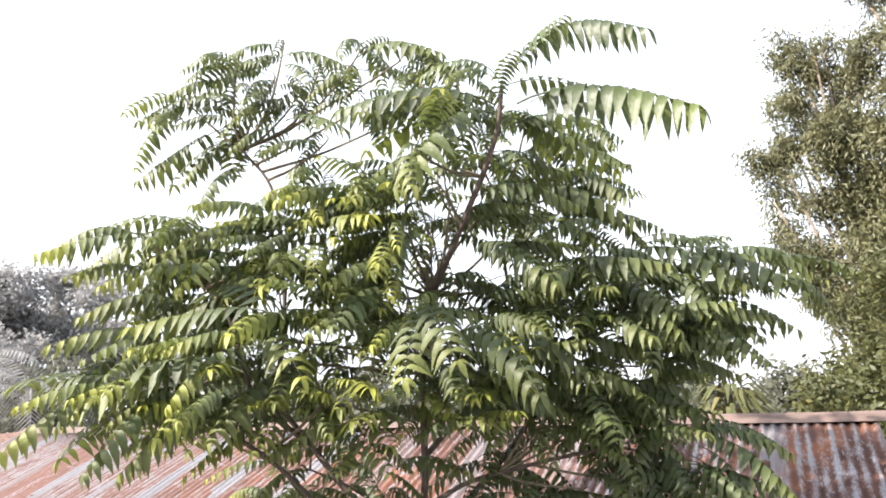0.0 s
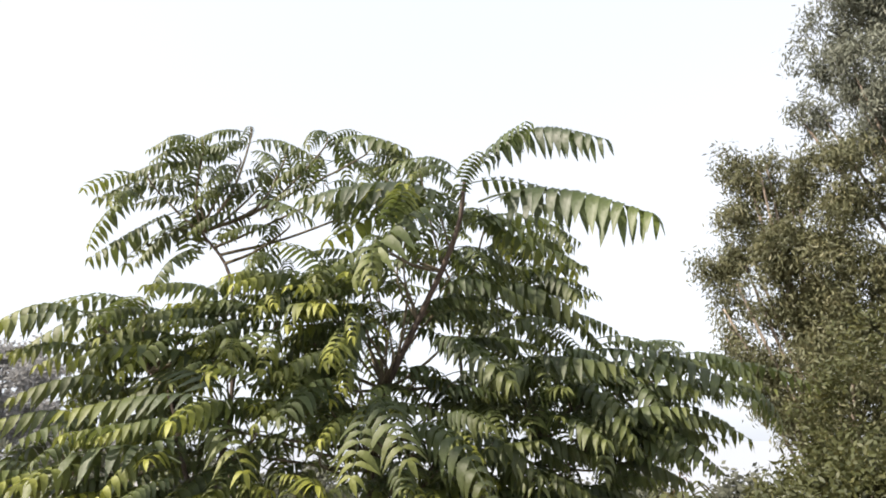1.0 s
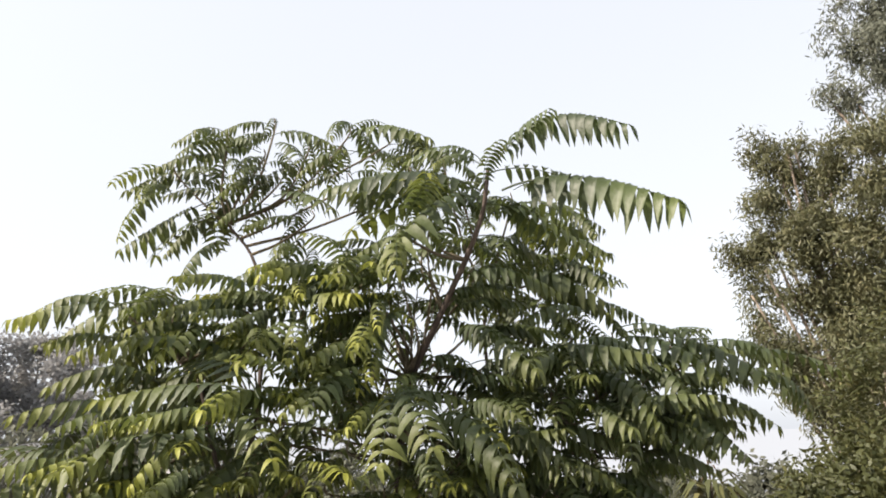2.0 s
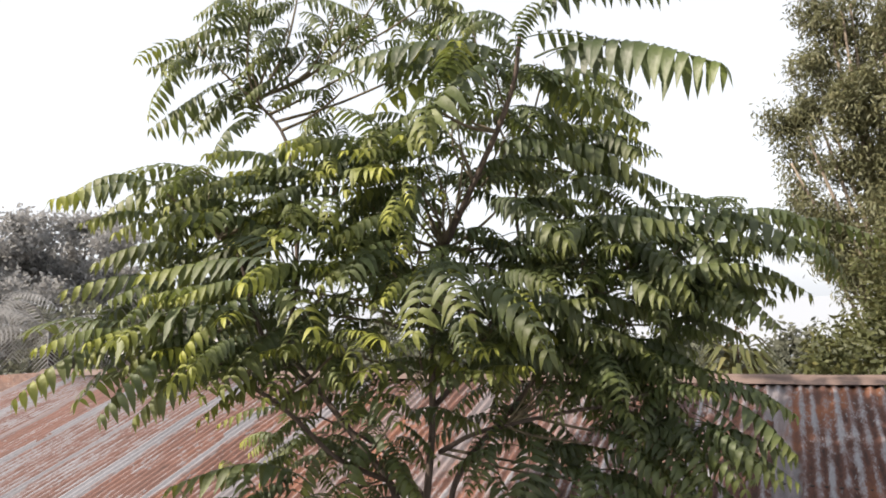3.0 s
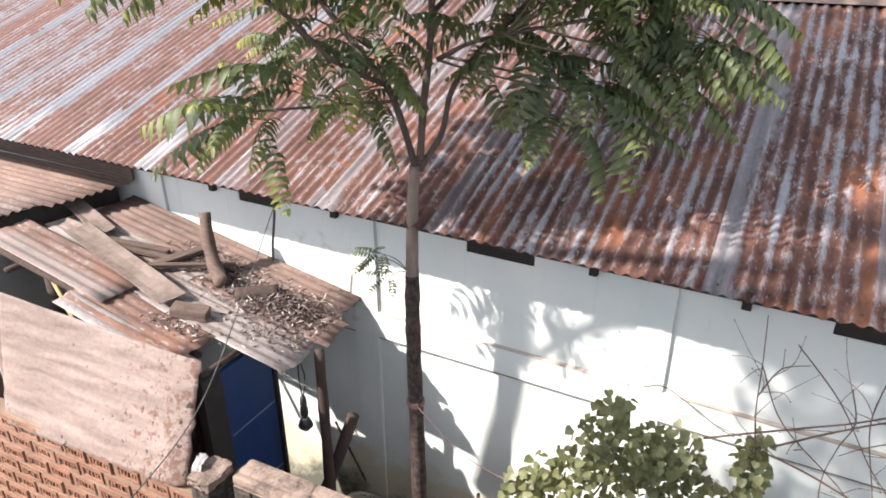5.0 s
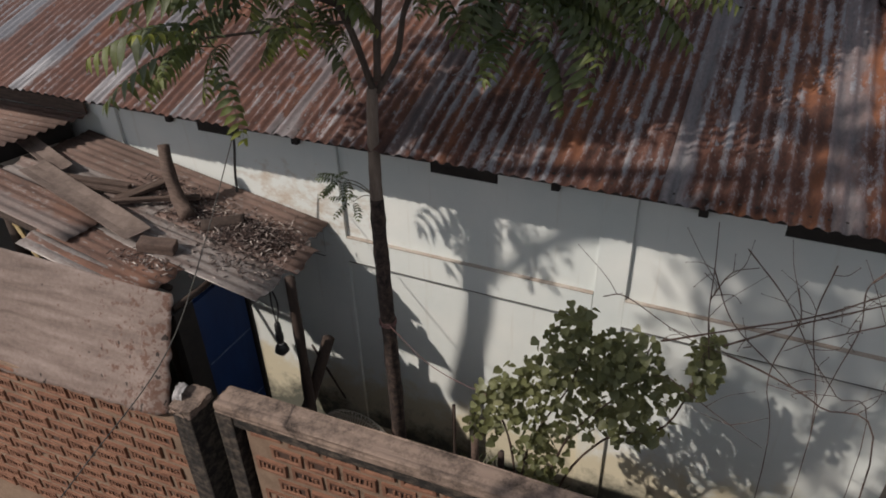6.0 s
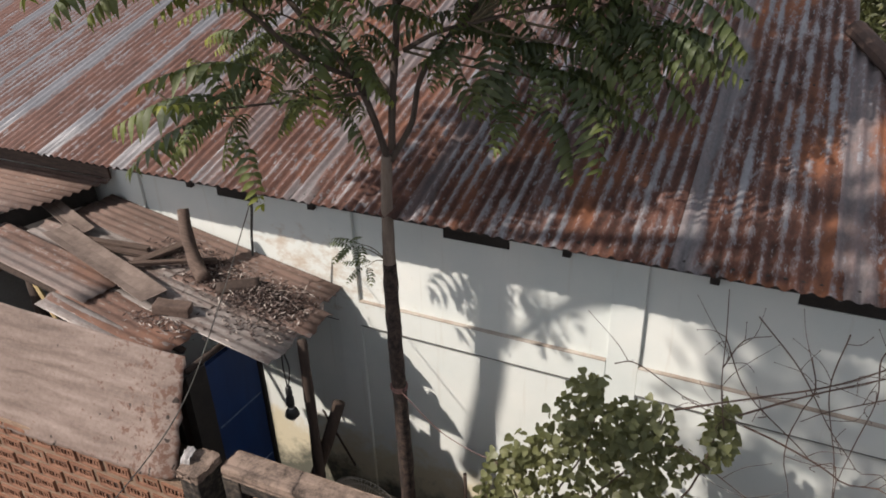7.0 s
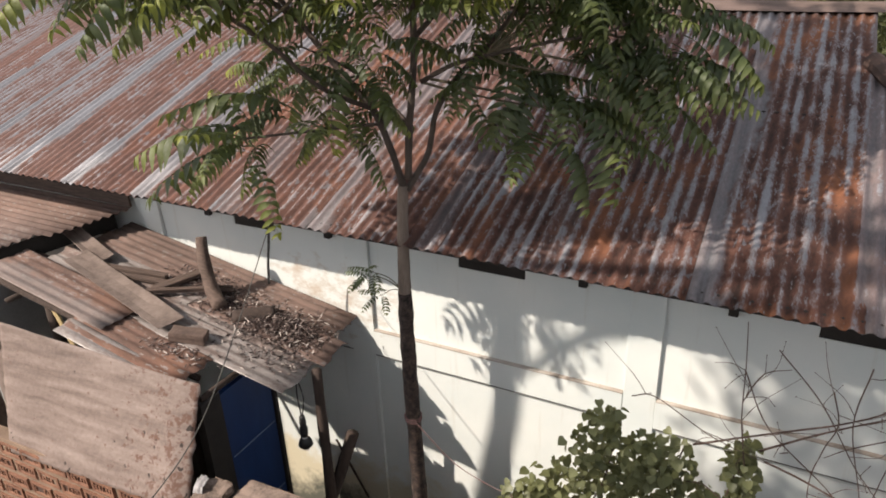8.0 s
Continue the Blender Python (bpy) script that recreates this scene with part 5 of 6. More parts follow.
def build_creeper():
    rng = random.Random(21)
    at = Vector((1.72, -0.85, 0.0))
    vine = thing("creeper", at)
    tagged(vine, "leafy creeper with broad heart-shaped green leaves sprawling over stems", "creeper")
    me = heart_leaf()
    stems = [[(1.62, -0.85, 0.0), (1.66, -0.86, 0.9), (1.72, -0.90, 1.7), (1.95, -0.92, 2.35), (2.00, -0.92, 2.76)],
             [(1.76, -0.85, 0.0), (1.80, -0.88, 1.1), (1.95, -0.92, 1.9), (2.25, -0.94, 2.45), (2.32, -0.92, 2.74)],
             [(1.70, -0.85, 0.0), (1.66, -0.88, 1.2), (1.60, -0.92, 1.8), (1.48, -0.93, 2.05), (1.40, -0.90, 2.10)],
             [(1.80, -0.85, 0.0), (1.90, -0.84, 1.3), (2.15, -0.88, 1.95), (2.45, -0.90, 2.20), (2.56, -0.92, 2.72), (2.56, -0.92, 2.86)],
             [(1.64, -0.85, 0.0), (1.70, -0.80, 0.9), (1.86, -0.78, 1.5), (1.95, -0.82, 1.9)]]
    for s in stems:
        bm = bmesh.new()
        tube(bm, [p - at for p in smooth_path(s, 5)], 0.0085, 0.004, 7, 0.3)
        part("stem", bm, M_DRY, vine, smooth=True)
    blobs = [((1.97, -0.94, 2.50), (0.25, 0.16, 0.30), 70), ((2.22, -0.94, 2.56), (0.20, 0.16, 0.24), 60), ((1.60, -0.94, 2.08), (0.22, 0.14, 0.16), 40), ((2.57, -0.94, 2.70), (0.085, 0.10, 0.22), 26), ((1.72, -0.94, 2.28), (0.18, 0.13, 0.16), 24),
             ((2.30, -0.90, 2.18), (0.20, 0.14, 0.16), 34), ((1.80, -0.90, 1.70), (0.16, 0.12, 0.28), 38), ((1.98, -0.90, 2.10), (0.22, 0.14, 0.2), 24),
             ((2.43, -0.92, 2.46), (0.13, 0.10, 0.12), 12), ((1.47, -0.94, 1.86), (0.13, 0.10, 0.13), 14), ((1.95, -0.93, 2.80), (0.10, 0.09, 0.08), 8)]
    leaves = []
    for c, r, n in blobs:
        for _ in range(int(n * 4.0)):
            d = Vector((rng.gauss(0, 1), rng.gauss(0, 1), rng.gauss(0, 1))).normalized() * rng.random() ** 0.4 * rng.uniform(0.85, 1.12)
            p = Vector(c) + Vector((d.x * r[0], d.y * r[1], d.z * r[2]))
            s = rng.uniform(0.026, 0.060)
            aim = Vector((rng.gauss(0.05, 0.7), rng.gauss(-0.6, 0.5), rng.gauss(0.6, 0.55))).normalized()
            tip = (Vector((rng.gauss(0, 0.75), -0.3, -0.8)))
            tip = (tip - aim * tip.dot(aim)).normalized()
            x = tip.cross(aim)
            m = Matrix(((x.x, tip.x, aim.x, p.x - at.x), (x.y, tip.y, aim.y, p.y - at.y), (x.z, tip.z, aim.z, p.z - at.z), (0, 0, 0, 1))) @ Matrix.Scale(s, 4)
            leaves.append((p.y + rng.uniform(-0.05, 0.05), m))
    leaves.sort(key=lambda q: q[0])
    rest = bmesh.new()
    for i, (_, m) in enumerate(leaves):
        if i < 290:
            ob = new("leaf", me)
            ob.parent = vine
            ob.matrix_basis = m
        else:
            tm = me.copy()
            tm.transform(m)
            rest.from_mesh(tm)
    tagged(part("foliage", rest, M_VINE, vine, smooth=True), kind="stuff")
    bare = thing("bare_shrub", (3.1, -0.95, 0.0))
    tagged(bare, "tangle of thin leafless brown stems of a dried shrub", "shrub")
    bat = Vector((3.1, -0.95, 0.0))
    mains = [[(2.59, -0.98, 2.73), (2.54, -1.00, 3.02), (2.52, -0.98, 3.28), (2.50, -1.00, 3.50)],
             [(2.36, -0.98, 2.81), (2.68, -1.00, 3.00), (2.94, -0.98, 3.13), (3.17, -1.00, 3.33)],
             [(2.63, -0.98, 2.87), (2.88, -1.00, 3.08), (3.19, -0.98, 3.27)],
             [(2.66, -0.98, 2.82), (2.85, -1.00, 2.78), (3.07, -0.98, 2.66), (3.33, -1.00, 2.42), (3.38, -0.95, 0.00)],
             [(2.85, -0.98, 3.25), (2.89, -1.00, 3.11), (2.86, -0.98, 2.95), (2.84, -1.00, 2.73), (2.93, -0.98, 2.18), (2.98, -0.95, 0.00)],
             [(2.63, -0.98, 3.39), (2.82, -1.00, 3.19), (2.98, -0.98, 2.92), (3.11, -1.00, 2.76), (3.28, -0.98, 2.47), (3.33, -0.95, 0.00)],
             [(2.52, -0.98, 3.26), (2.65, -1.00, 3.01), (2.94, -0.98, 2.73), (3.07, -1.00, 2.50), (3.12, -0.95, 0.00)]]
    mains += [[(3.19, -0.98, 3.16), (2.96, -1.00, 3.02), (2.87, -0.98, 2.92)],
              [(2.07, -0.98, 2.99), (2.18, -1.00, 3.03), (2.43, -0.98, 2.88), (2.66, -1.00, 2.83)],
              [(2.43, -0.98, 2.60), (2.70, -1.00, 2.45), (2.90, -0.98, 2.32)],
              [(3.14, -0.98, 3.42), (3.08, -1.00, 3.32), (3.11, -0.98, 3.12), (3.08, -1.00, 2.89), (3.06, -0.98, 2.63)],
              [(2.53, -0.98, 3.10), (2.59, -1.00, 3.27), (2.69, -0.98, 3.31)],
              [(2.96, -0.98, 3.39), (2.94, -1.00, 3.12), (3.03, -0.98, 2.76), (3.07, -1.00, 2.50)]]
    for k, s in enumerate(mains):
        bm = bmesh.new()
        path = smooth_path(s, 6)
        tube(bm, [p - bat for p in path], 0.0050 if k in (1, 2, 3) else 0.0031, 0.0028 if k in (1, 2, 3) else 0.0018, 6, 0.3)
        part("stem", bm, M_DRY, bare, smooth=True)
        for _ in range(4):
            i = rng.randrange(0, max(2, 2 * len(path) // 3))
            p = path[i]
            q = p + Vector((rng.uniform(-0.24, 0.24), rng.uniform(-0.08, 0.08), rng.uniform(-0.08, 0.27)))
            mid = (p + q) / 2 + Vector((rng.uniform(-0.04, 0.04), 0, rng.uniform(-0.03, 0.03)))
            bm = bmesh.new()
            tw = smooth_path([p - bat, mid - bat, q - bat], 4)
            tube(bm, tw, 0.0018, 0.0009, 5)
            for c in tw[2::2]:
                bmesh.ops.create_icosphere(bm, subdivisions=1, radius=0.0032, matrix=Matrix.Translation(c))
            part("twig", bm, M_DRY, bare)


build_creeper()


# ---- trees and buildings beyond the house ----
def leafy_crown(rng, blobs, leaf, per_blob, hang=0.3, slim=0.35):
    """Many small leaves gathered in uneven clumps on twigs."""
    verts, faces = [], []
    for c, r in blobs:
        c = Vector(c)
        for _ in range(max(3, int(per_blob * (r ** 2)))):
            d = Vector((rng.gauss(0, 1), rng.gauss(0, 1), rng.gauss(0, 0.85))).normalized()
            tw = c + d * r * 1.25 * rng.random() ** 0.6
            for _ in range(16):
                p = tw + Vector((rng.gauss(0, 1), rng.gauss(0, 1), rng.gauss(0, 1.2))) * leaf * 0.75
                a = Vector((rng.gauss(0, 1), rng.gauss(0, 1), rng.gauss(-hang, 0.8))).normalized()
                n = Vector((rng.gauss(0, 1), rng.gauss(0, 1), rng.gauss(0.6, 0.8)))
                s = a.cross(n).normalized() * leaf * slim * 0.5
                a = a * leaf * rng.uniform(0.7, 1.2)
                i = len(verts)
                verts += [tuple(p), tuple(p + a * 0.45 + s), tuple(p + a), tuple(p + a * 0.45 - s)]
                faces.append((i, i + 1, i + 2, i + 3))
    me = bpy.data.meshes.new("crown")
    me.from_pydata(verts, [], faces)
    return me


def far_tree(at, trunk, limbs, blobs, leaf, per_blob, material, label, bark=None, hang=0.3, slim=0.35, seed=1, name="tree", lean=(0, 0), r=0.16, group=""):
    rng = random.Random(seed)
    t = thing(name, at)
    tagged(t, label, "bush" if name == "bush" else "tree", group)
    bm = bmesh.new()
    top = Vector((lean[0], lean[1], trunk))
    tube(bm, smooth_path([(0, 0, -0.1), top * 0.35 + Vector((0.1, 0, 0)), top * 0.7, top], 5), r, r * 0.35, 9, 0.2)
    part("trunk", bm, bark or M_BARK, t, smooth=True)
    for c, br in blobs[:limbs]:
        bm = bmesh.new()
        z = min(trunk * 0.9, max(trunk * 0.3, c[2] * 0.55))
        s = top * (z / trunk)
        c = Vector(c)
        tube(bm, smooth_path([s, (s + c) / 2 + Vector((0, 0, -0.15)), c], 5), r * 0.4, 0.02, 6, 0.2)
        part("limb", bm, bark or M_BARK, t, smooth=True)
    me = leafy_crown(rng, blobs, leaf, per_blob, hang, slim)
    me.materials.append(material)
    ob = new("crown", me)
    ob.parent = t
    return t


def polar(bearing, dist, z=0.0):
    """A place at a bearing (degrees to the left of straight away from the wall) from where the camera stands."""
    a = radians(bearing)
    return Vector((2.5 - dist * math.sin(a), -3.7 + dist * math.cos(a), z))


def blob_column(rng, n, z0, z1, width, rad):
    out = []
    for k in range(n):
        t = (k + rng.random()) / n
        w = width * (0.45 + 0.75 * math.sin(math.pi * (0.12 + 0.80 * t)))
        a = rng.uniform(0, 6.283)
        rr = rng.uniform(0.25, 1.0)
        out.append(((w * rr * math.cos(a), w * rr * math.sin(a), z0 + (z1 - z0) * t), rad * rng.uniform(0.6, 1.25)))
    return out


rng_b = random.Random(31)
# bark of the far trunks, also carrying haze in its colour
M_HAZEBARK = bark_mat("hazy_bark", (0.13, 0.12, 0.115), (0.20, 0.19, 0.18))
M_PALEBARK = bark_mat("pale_bark", (0.16, 0.125, 0.095), (0.34, 0.28, 0.22))


def lobes(at, dist, rows, rng):
    """Lumps of foliage given as bearing, elevation and size, each broken into smaller ones."""
    out = []
    for b, e, r in rows:
        c = polar(b, dist, 4.95 + dist * math.tan(radians(e))) - at
        for _ in range(12):
            d = Vector((rng.gauss(0, 1), rng.gauss(0, 1), rng.gauss(0, 1))).normalized() * r * rng.uniform(0.2, 1.3)
            out.append((tuple(c + d), r * rng.uniform(0.20, 0.48)))
    rng.shuffle(out)
    return out


def umbrella(rng, h, w):
    """Flat, layered pads of foliage, as a wide spreading crown has, with gaps between them."""
    out = []
    for k in range(17):
        t = rng.random()
        a, rr = rng.uniform(0, 6.283), rng.uniform(0.1, 1.0) ** 0.7
        c = Vector((w * rr * math.cos(a), w * rr * math.sin(a), h * (0.98 - 0.40 * rr * rr * rng.uniform(0.4, 1.0) - 0.28 * t)))
        for _ in range(6):
            out.append((tuple(c + Vector((rng.gauss(0, 0.75), rng.gauss(0, 0.75), rng.gauss(0, 0.14)))), rng.uniform(0.28, 0.55)))
    rng.shuffle(out)
    return out


GUM_1, GUM_2 = polar(-6.5, 15), polar(-14.5, 15.5)
far_tree(GUM_1, 9.0, 22, lobes(GUM_1, 15, ((-2.0, 20.6, 0.42), (-3.6, 18.8, 0.6), (-1.4, 16.6, 0.5), (-0.2, 13.4, 0.50), (-0.2, 10.4, 0.45), (-1.0, 7.2, 0.40), (-1.8, 5.2, 0.50), (-2.8, 3.0, 0.55), (-4.4, 2.0, 0.7), (-7.0, 2.0, 0.7), (-10, 1.5, 0.8), (-13, 1.2, 0.8), (-5.4, 11.0, 0.6), (-3.6, 14.2, 0.8), (-3.9, 9.5, 0.7), (-6.2, 18.0, 0.7), (-6.5, 13.5, 0.9), (-6.0, 8.5, 0.8),
                                           (-9.5, 17.0, 0.8), (-10, 12.5, 0.9), (-9.5, 8.0, 0.8), (-13, 14.5, 0.9), (-13, 9.5, 0.9), (-5.0, 6.2, 0.5), (-6.4, 4.5, 0.6), (-9, 4.0, 0.8), (-13, 5.0, 0.8)), rng_b),
         0.135, 300, M_EUC, "tall grey-green tree with fine hanging leaves and pale stems", M_PALEBARK, 1.1, 0.24, 3, lean=(-0.6, 0.4), r=0.13)
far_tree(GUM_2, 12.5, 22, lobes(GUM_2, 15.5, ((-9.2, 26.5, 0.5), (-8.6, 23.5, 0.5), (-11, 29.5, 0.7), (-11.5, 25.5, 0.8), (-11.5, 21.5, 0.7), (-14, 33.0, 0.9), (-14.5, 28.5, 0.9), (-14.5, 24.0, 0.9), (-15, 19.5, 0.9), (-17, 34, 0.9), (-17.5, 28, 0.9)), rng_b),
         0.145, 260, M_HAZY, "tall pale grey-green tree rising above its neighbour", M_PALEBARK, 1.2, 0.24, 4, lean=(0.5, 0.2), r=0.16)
far_tree(polar(-9.0, 12.5), 4.6, 10, blob_column(rng_b, 24, 1.6, 6.4, 1.3, 0.50), 0.11, 200, M_BUSH, "sparse yellowing small tree with pale stems", M_PALEBARK, 0.2, 0.35, 5, r=0.07)
for k in range(9):
    b, d, h = (-2.2, -5.5, -9.5, -13, 1.0, 4.6, 3.2, 7.5, -7.0)[k], (11, 11.5, 11, 12, 13, 15, 20, 26, 13)[k], (4.5, 5.0, 5.0, 5.2, 4.1, 3.7, 3.5, 3.3, 5.2)[k]
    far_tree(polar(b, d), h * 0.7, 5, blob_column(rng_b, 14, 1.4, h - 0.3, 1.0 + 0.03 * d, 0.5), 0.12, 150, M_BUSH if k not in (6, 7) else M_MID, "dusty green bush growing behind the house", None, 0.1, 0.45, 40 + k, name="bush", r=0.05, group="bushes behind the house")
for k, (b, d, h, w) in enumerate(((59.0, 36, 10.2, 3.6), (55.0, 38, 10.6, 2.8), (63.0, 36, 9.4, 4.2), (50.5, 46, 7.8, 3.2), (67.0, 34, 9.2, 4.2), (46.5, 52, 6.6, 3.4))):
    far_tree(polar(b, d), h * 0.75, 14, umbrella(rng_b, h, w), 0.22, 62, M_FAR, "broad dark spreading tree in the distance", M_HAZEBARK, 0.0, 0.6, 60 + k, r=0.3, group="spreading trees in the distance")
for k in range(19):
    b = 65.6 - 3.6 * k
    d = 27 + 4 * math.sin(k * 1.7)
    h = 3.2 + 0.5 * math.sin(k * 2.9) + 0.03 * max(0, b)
    far_tree(polar(b, d), h * 0.7, 6, blob_column(rng_b, 22, 0.8, h, 1.7, 0.6), 0.22, 52, M_MID, "distant grey-green tree on the skyline", M_HAZEBARK, 0.0, 0.6, 90 + k, r=0.25, group="trees on the skyline")


def build_spiky_plant(at, crown, top):
    """A young tree behind the ridge: a thin stem, tiers of drooping lance leaves and a reddish shoot on top."""
    t = thing("young_tree", at)
    tagged(t, "slim young tree with drooping lance leaves and a reddish shoot", "tree")
    rng = random.Random(17)
    bm = bmesh.new()
    tube(bm, smooth_path([(0, 0, -0.05), (0.03, 0, crown * 0.6), (0, 0, top)], 6), 0.03, 0.010, 7, 0.2)
    part("trunk", bm, M_LIMB, t, smooth=True)
    for lo, hi, n, size, m, name in ((crown, top - 0.22, 90, 0.36, M_BUSH, "crown"), (top - 0.20, top + 0.02, 16, 0.15, M_SHOOT, "shoot")):
        bm = bmesh.new()
        for _ in range(n):
            z = rng.uniform(lo, hi)
            a = rng.uniform(0, 6.283)
            out = Vector((math.cos(a), math.sin(a), 0))
            side = Vector((-out.y, out.x, 0)) * size * 0.085
            up = rng.uniform(0.1, 0.9)
            wide = 1.0 + 0.8 * (top - z) / max(0.1, top - crown)
            p, q, r = Vector((0, 0, z)), Vector((0, 0, z)) + size * wide * (0.55 * out + Vector((0, 0, 0.35 * up))), Vector((0, 0, z)) + size * wide * (0.95 * out + Vector((0, 0, 0.3 * up - 0.35)))
            v = [bm.verts.new(c) for c in (p, q - side, q + side, r)]
            bm.faces.new((v[0], v[1], v[2]))
            bm.faces.new((v[1], v[3], v[2]))
        part(name, bm, m, t)


build_spiky_plant(Vector((1.76, 4.60, 0.0)), 4.08, 4.72)


# a leaning tree beside the viewpoint: its forked limb and crown throw their shade on the house
def build_leaning_tree():
    at = Vector((2.0, -9.4, 0.0))
    t = thing("tree", at)
    tagged(t, "tall tree with a forked limb drooping over the yard", "tree")
    for name, pts, r0, r1 in (("trunk", [(2.0, -9.4, -0.05), (2.1, -9.4, 3.0), (1.9, -9.3, 5.6), (1.2, -8.6, 8.0), (0.6, -7.4, 8.9)], 0.20, 0.12),
                              ("limb", [(0.6, -7.4, 8.9), (0.2, -6.4, 8.9), (-0.3, -5.0, 8.9), (-0.7, -4.2, 7.75), (-1.0, -3.6, 6.85), (-1.50, -3.6, 6.64), (-1.95, -3.6, 6.18)], 0.07, 0.034),
                              ("limb", [(0.6, -7.4, 8.9), (-0.6, -5.8, 9.4), (-1.6, -4.1, 8.4), (-1.95, -3.6, 7.3), (-1.98, -3.6, 6.5), (-2.01, -3.6, 5.9), (-2.14, -3.6, 5.2), (-2.19, -3.6, 4.95)], 0.085, 0.074)):
        bm = bmesh.new()
        tube(bm, [p - at for p in smooth_path(pts, 5)], r0, r1, 11, 0.12)
        part(name, bm, M_BARK, t, smooth=True)
    rng = random.Random(83)
    blobs = []
    for _ in range(24):
        c = Vector((rng.uniform(-1.2, 1.2), rng.uniform(-5.0, -4.3), rng.uniform(5.8, 8.9)))
        blobs.append((tuple(c - at), rng.uniform(0.22, 0.42)))
    for _ in range(11):
        c = Vector((rng.uniform(-1.45, -0.2), rng.uniform(-4.9, -4.5), rng.uniform(7.1, 8.6)))
        blobs.append((tuple(c - at), rng.uniform(0.2, 0.36)))
    for _ in range(14):
        c = Vector((rng.uniform(-1.0, 0.5), rng.uniform(-5.0, -4.5), rng.uniform(8.1, 9.5)))
        blobs.append((tuple(c - at), rng.uniform(0.25, 0.42)))
    me = leafy_crown(rng, blobs, 0.16, 46, 0.3, 0.4)
    me.materials.append(M_BUSH)
    ob = new("crown", me)
    ob.parent = t
    for k in range(12):
        c = Vector(blobs[k][0]) + at
        if c.x < -0.3:
            continue
        bm = bmesh.new()
        a = Vector((-0.6, -5.8, 9.4)) if k % 2 else Vector((-0.3, -5.0, 8.9))
        tube(bm, [p - at for p in smooth_path([a, (a + c) / 2 + Vector((0, 0, 0.1)), c], 4)], 0.022, 0.008, 6)
        part("branch", bm, M_BARK, t, smooth=True)


build_leaning_tree()


def frond_palm(at, h, seed):
    rng = random.Random(seed)
    t = thing("palm", at)
    tagged(t, "palm with drooping feathery fronds, greyed for haze, beyond the roof", "palm")
    bm = bmesh.new()
    tube(bm, smooth_path([(0, 0, -0.1), (0.1, 0, h * 0.5), (0, 0.1, h)], 6), 0.16, 0.11, 9, 0.2)
    part("trunk", bm, M_BARK, t, smooth=True)
    for k in range(16):
        a = k * 2.4
        bm = bmesh.new()
        pts, p, e = [], Vector((0, 0, h)), radians(rng.uniform(20, 75))
        for _ in range(12):
            pts.append(p.copy())
            p += Vector((math.cos(a) * math.cos(e), math.sin(a) * math.cos(e), math.sin(e))) * 0.24
            e -= radians(11)
        tube(bm, pts, 0.025, 0.006, 5)
        s = Vector((-math.sin(a), math.cos(a), 0))
        for q, q2 in zip(pts[1:], pts[2:]):
            for f in (-1, 1):
                for u in (0.0, 0.5):
                    b = q + (q2 - q) * u
                    tip = b + s * f * 0.42 + Vector((0, 0, -0.26)) + (q2 - q) * 0.9
                    w = (q2 - q).normalized() * 0.028
                    bm.faces.new([bm.verts.new(c) for c in (b - w, b + w, tip)])
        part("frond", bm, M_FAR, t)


frond_palm(polar(57.0, 22), 4.7, 3)
frond_palm(polar(60.5, 24), 5.2, 4)


def far_house(at, turn, size, wall_h, roof_h, wall_m, roof_m, label):
    h = thing("house", at)
    h.rotation_euler = (0, 0, radians(turn))
    tagged(h, label, "house")
    w, d = size
    part("wall", box((-w / 2, -d / 2, -0.05), (w / 2, d / 2, wall_h), 0.01), wall_m, h)
    bm = bmesh.new()
    o = 0.3
    v = [bm.verts.new(c) for c in ((-w / 2 - o, -d / 2 - o, wall_h), (w / 2 + o, -d / 2 - o, wall_h), (w / 2 + o, d / 2 + o, wall_h), (-w / 2 - o, d / 2 + o, wall_h), (-w / 2 - o, 0, wall_h + roof_h), (w / 2 + o, 0, wall_h + roof_h))]
    for f in ((0, 1, 5, 4), (2, 3, 4, 5), (0, 4, 3), (1, 2, 5), (3, 2, 1, 0)):
        bm.faces.new([v[k] for k in f])
    part("roof", bm, roof_m, h).color = (0.25, 0.25, 0.0, 1)
    for k in range(3):
        x = -w / 2 + w * (k + 0.5) / 3
        win = part("window", box((x - 0.35, -d / 2 - 0.03, 1.1), (x + 0.35, -d / 2 + 0.02, 2.1), 0.005), M_DARK, h)
        part("frame", box((x - 0.42, -d / 2 - 0.045, 1.02), (x + 0.42, -d / 2 - 0.032, 1.08), 0.003), M_WOOD, win)


far_house(polar(61.5, 18), 60, (2.2, 2.0), 3.5, 0.5, M_BRICK, M_SHED, "small brick outbuilding beyond the roof's far end")
far_house(polar(54.6, 15.5), 40, (0.9, 0.8), 3.62, 0.35, M_BRICK, M_RED, "little red-roofed hut beyond the ridge")
far_house(polar(48.5, 17), 45, (1.8, 2.0), 4.35, 0.25, M_GREYW, M_GREYW, "grey rendered hut beyond the ridge")
far_house(polar(12.0, 12.0), 0, (1.3, 1.4), 3.1, 0.6, M_TAN, M_RED, "low red-roofed hut behind the house")


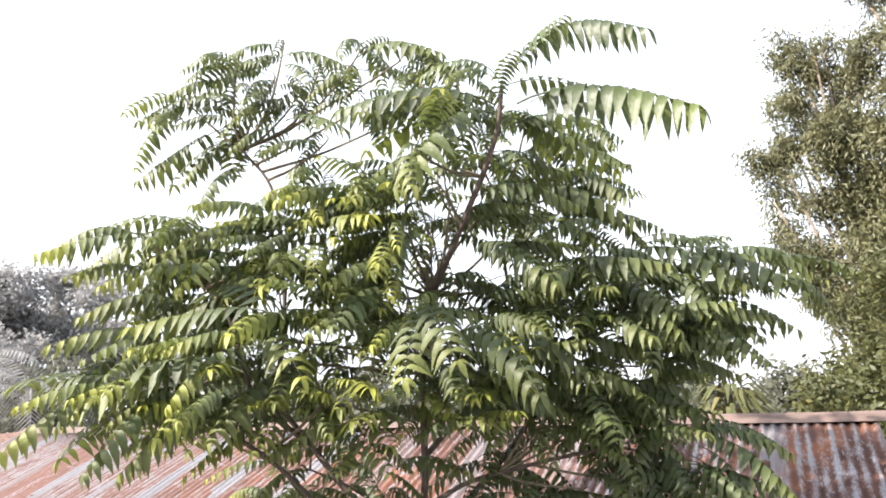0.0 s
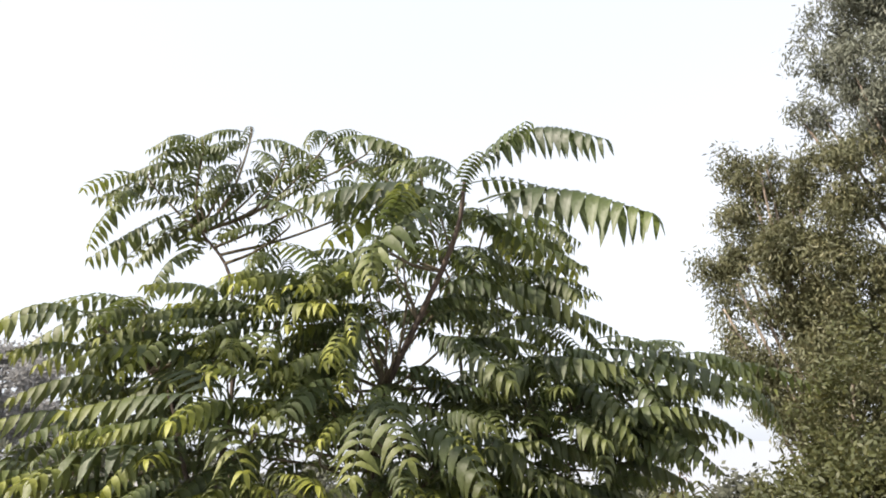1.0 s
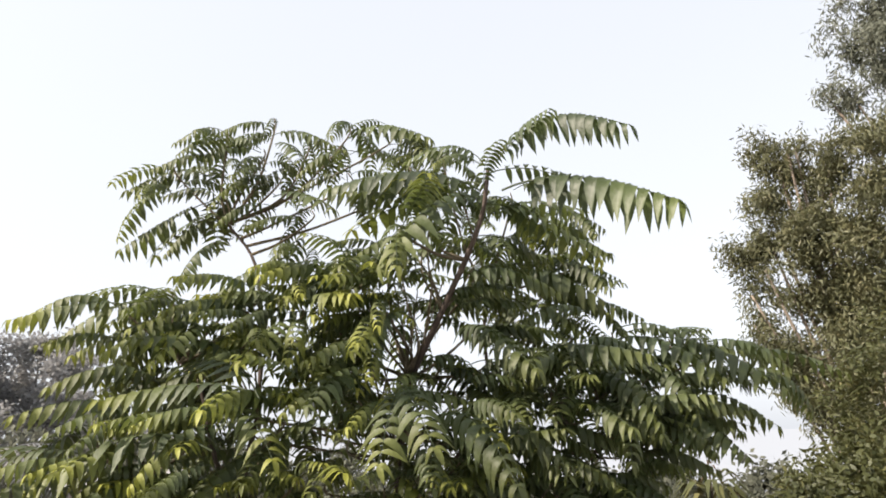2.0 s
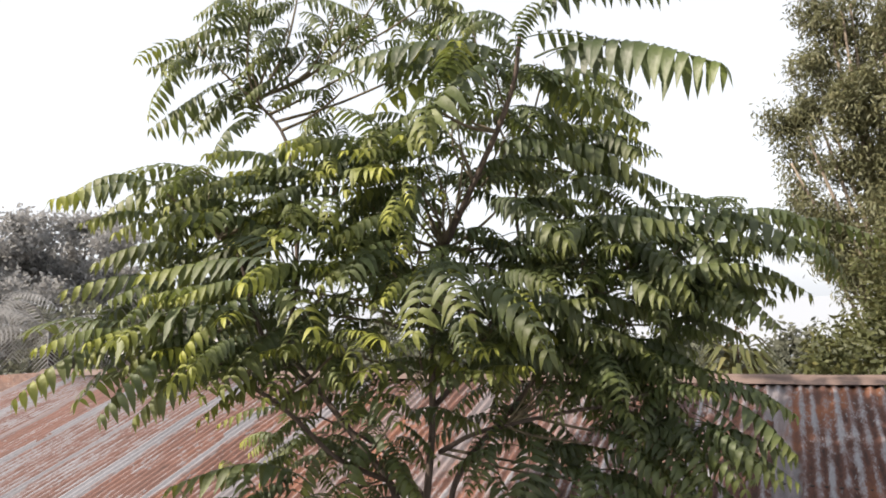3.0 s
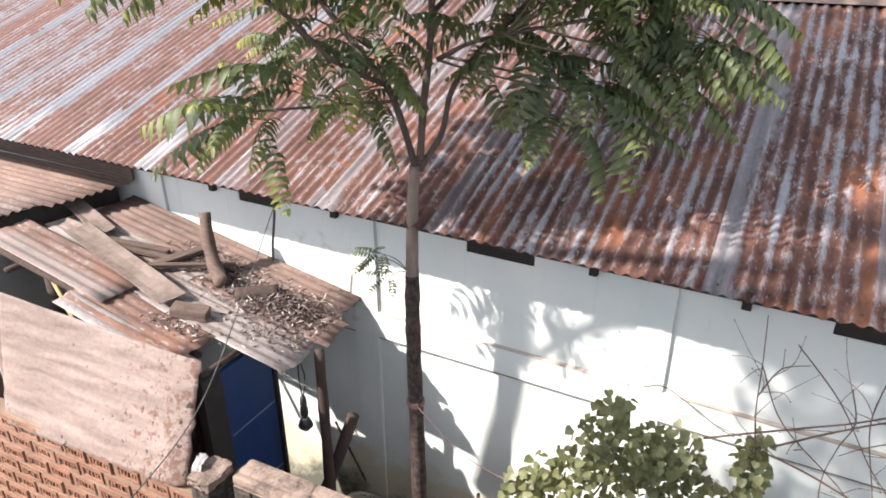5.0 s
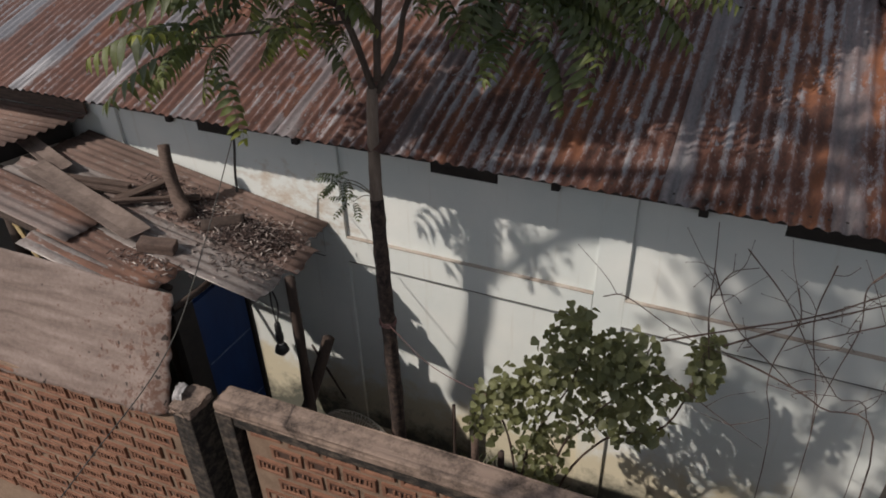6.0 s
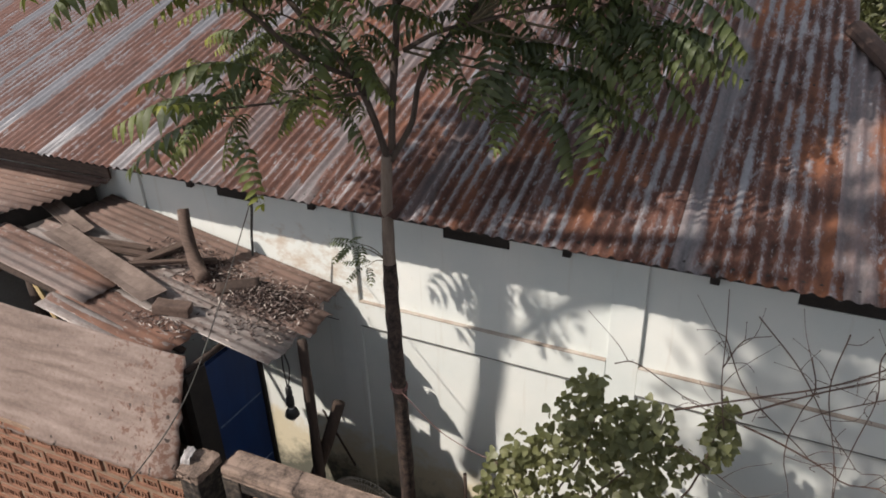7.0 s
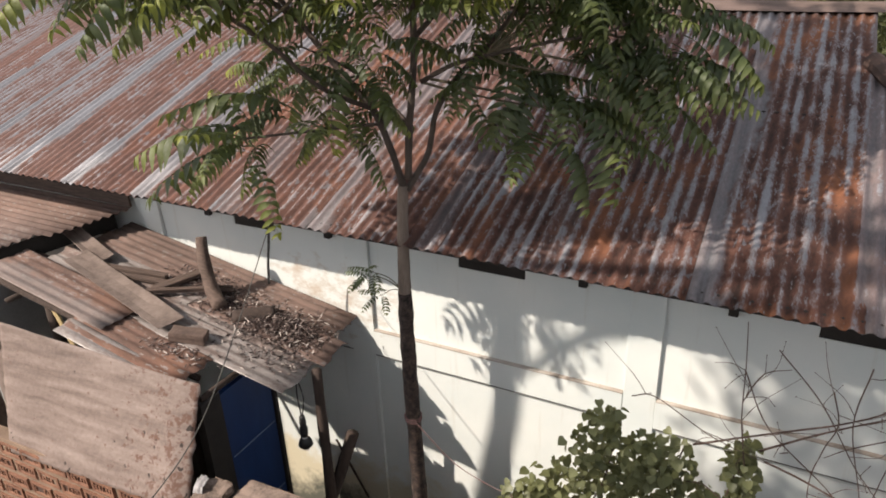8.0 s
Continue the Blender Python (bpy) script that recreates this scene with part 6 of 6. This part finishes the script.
# ---- brick boundary wall, stamped bricks laid on edge ----
def stamped_brick(seed):
    """A brick's stamped face; the stamp cannot be read, so it is a row of plain bars."""
    rng = random.Random(seed)
    bm = bmesh.new()
    w, h, d = 0.101, 0.052, 0.02
    rect = lambda x, z, y: [bm.verts.new(c) for c in ((-x, y, -z), (x, y, -z), (x, y, z), (-x, y, z))]
    back, a, b, c = rect(w, h, d), rect(w - 0.004, h - 0.004, 0.0), rect(w - 0.022, h - 0.020, 0.0), rect(w - 0.028, h - 0.026, 0.009)
    for p, q in ((back, a), (a, b), (b, c)):
        for k in range(4):
            bm.faces.new((p[k], p[(k + 1) % 4], q[(k + 1) % 4], q[k]))
    bm.faces.new(c)
    for k, x in enumerate((-0.060, -0.030, 0.0, 0.030, 0.060)):
        if rng.random() < 0.2:
            continue
        wd, lo, hi, sk = rng.uniform(0.004, 0.008), rng.uniform(-0.022, -0.012), rng.uniform(0.012, 0.022), rng.uniform(-0.006, 0.006)
        v = [bm.verts.new(q) for q in ((x - wd, 0.001, lo), (x + wd, 0.001, lo), (x + wd + sk, 0.001, hi), (x - wd + sk, 0.001, hi))]
        u = [bm.verts.new(q.co + Vector((0, 0.008, 0))) for q in v]
        f = bm.faces.new(v)
        for j in range(4):
            bm.faces.new((v[j], v[(j + 1) % 4], u[(j + 1) % 4], u[j]))
    for v in bm.verts:
        v.co += Vector((rng.uniform(-0.003, 0.003), rng.uniform(-0.002, 0.002), rng.uniform(-0.003, 0.003)))
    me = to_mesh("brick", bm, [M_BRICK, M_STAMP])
    # floors of the stamps get the darker clay, their recess shade painted on
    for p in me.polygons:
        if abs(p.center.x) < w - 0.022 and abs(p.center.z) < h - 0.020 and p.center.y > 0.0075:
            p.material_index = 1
    return me


BRICKS = [stamped_brick(k) for k in range(4)]
WALL_TURN = radians(1.8)


def boundary_wall(name, x0, x1, top, rows, label, coping):
    face_y = -1.70
    w = thing(name, (0, 0, 0))
    w.matrix_basis = Matrix.Translation((0.2, face_y, 0)) @ Matrix.Rotation(WALL_TURN, 4, "Z")
    tagged(w, label, "wall", kind="structure")
    a = x0 - 0.2 + (0.17 if coping else 0.0)
    part("core", box((a, 0.012, -0.05), (x1 - 0.2, 0.105, top), 0.004, 0.0), M_MORTAR, w, "pale mortar between the bricks")
    if coping:
        part("end_pier", box((x0 - 0.2, -0.020, -0.05), (x0 - 0.085, 0.11, top), 0.010, 0.004, 5), M_CEMENT, w, "blackened cement end pier")
        # near-black back: the slot's shade is put into its colour
        part("slot", box((x0 - 0.085, 0.085, -0.05), (a, 0.105, top - 0.01), 0.002), M_DARK, w)
    rng = random.Random(int(top * 100) + rows)
    for r in range(rows):
        z = top - 0.080 - r * 0.138
        x = x0 + (0.31 if coping else 0.13) + (0.115 if r % 2 else 0.0)
        while x < x1 - 0.10:
            b = new("brick", BRICKS[rng.randrange(4)])
            b.parent = w
            b.matrix_basis = pose(x - 0.2 + rng.uniform(-0.008, 0.008), rng.uniform(-0.006, 0.004), z + rng.uniform(-0.006, 0.006), 0, rng.uniform(-1.5, 1.5), 0)
            x += 0.230
    if coping:
        bm = box((x0 - 0.19, -0.022, top), (x1 - 0.2, 0.130, top + 0.062), 0.012, 0.004, 6)
        part("coping", bm, M_COPING, w, "worn tan coping blackened at its edge")
        bm = box((x0 - 0.19, -0.010, top - 0.085), (x1 - 0.2, 0.010, top - 0.001), 0.003, 0.003, 4)
        part("render_strip", bm, M_CEMENT, w, "blackened cement render")


boundary_wall("boundary_wall_1", -3.4, -0.128, 1.92, 11, "thin wall of stamped bricks laid on edge, under the front sheet", False)
boundary_wall("boundary_wall_2", 0.155, 5.2, 2.17, 8, "thin wall of stamped bricks laid on edge under a worn coping", True)


def pier(x0, x1, y0, y1, top, label):
    p = thing("gate_pier", ((x0 + x1) / 2, (y0 + y1) / 2, 0))
    tagged(p, label, "pier")
    w, d = (x1 - x0) / 2, (y1 - y0) / 2
    part("shaft", box((-w, -d, -0.05), (w, d, top - 0.05), 0.012, 0.005, 5), M_CEMENT, p)
    part("cap", box((-w - 0.006, -d - 0.006, top - 0.05), (w + 0.006, d + 0.006, top), 0.014, 0.005, 4), M_COPING, p, "chipped tan top")


pier(-0.115, 0.03, -1.78, -1.60, 2.16, "blackened cement gate pier with a chipped top")
bm = bmesh.new()
cols = []
for i in range(9):
    row = []
    for j in range(7):
        u, v = i / 8 - 0.5, j / 6 - 0.5
        row.append(bm.verts.new((-0.12 + 0.085 * u - 0.03 * v, -1.69 + 0.11 * v, 2.172 + 0.035 * noise.noise((u * 5, v * 5, 3)) + 0.02 - 0.55 * max(0.0, -v - 0.28) - 0.4 * max(0.0, -u - 0.3))))
    cols.append(row)
for a, b in zip(cols, cols[1:]):
    for k in range(6):
        bm.faces.new((a[k], a[k + 1], b[k + 1], b[k]))
bm.normal_update()
bmesh.ops.solidify(bm, geom=bm.faces[:], thickness=0.002)
tagged(part("plastic_bag", bm, M_BAG, smooth=True), "crumpled dirty white plastic bag on the gate pier", "bag")
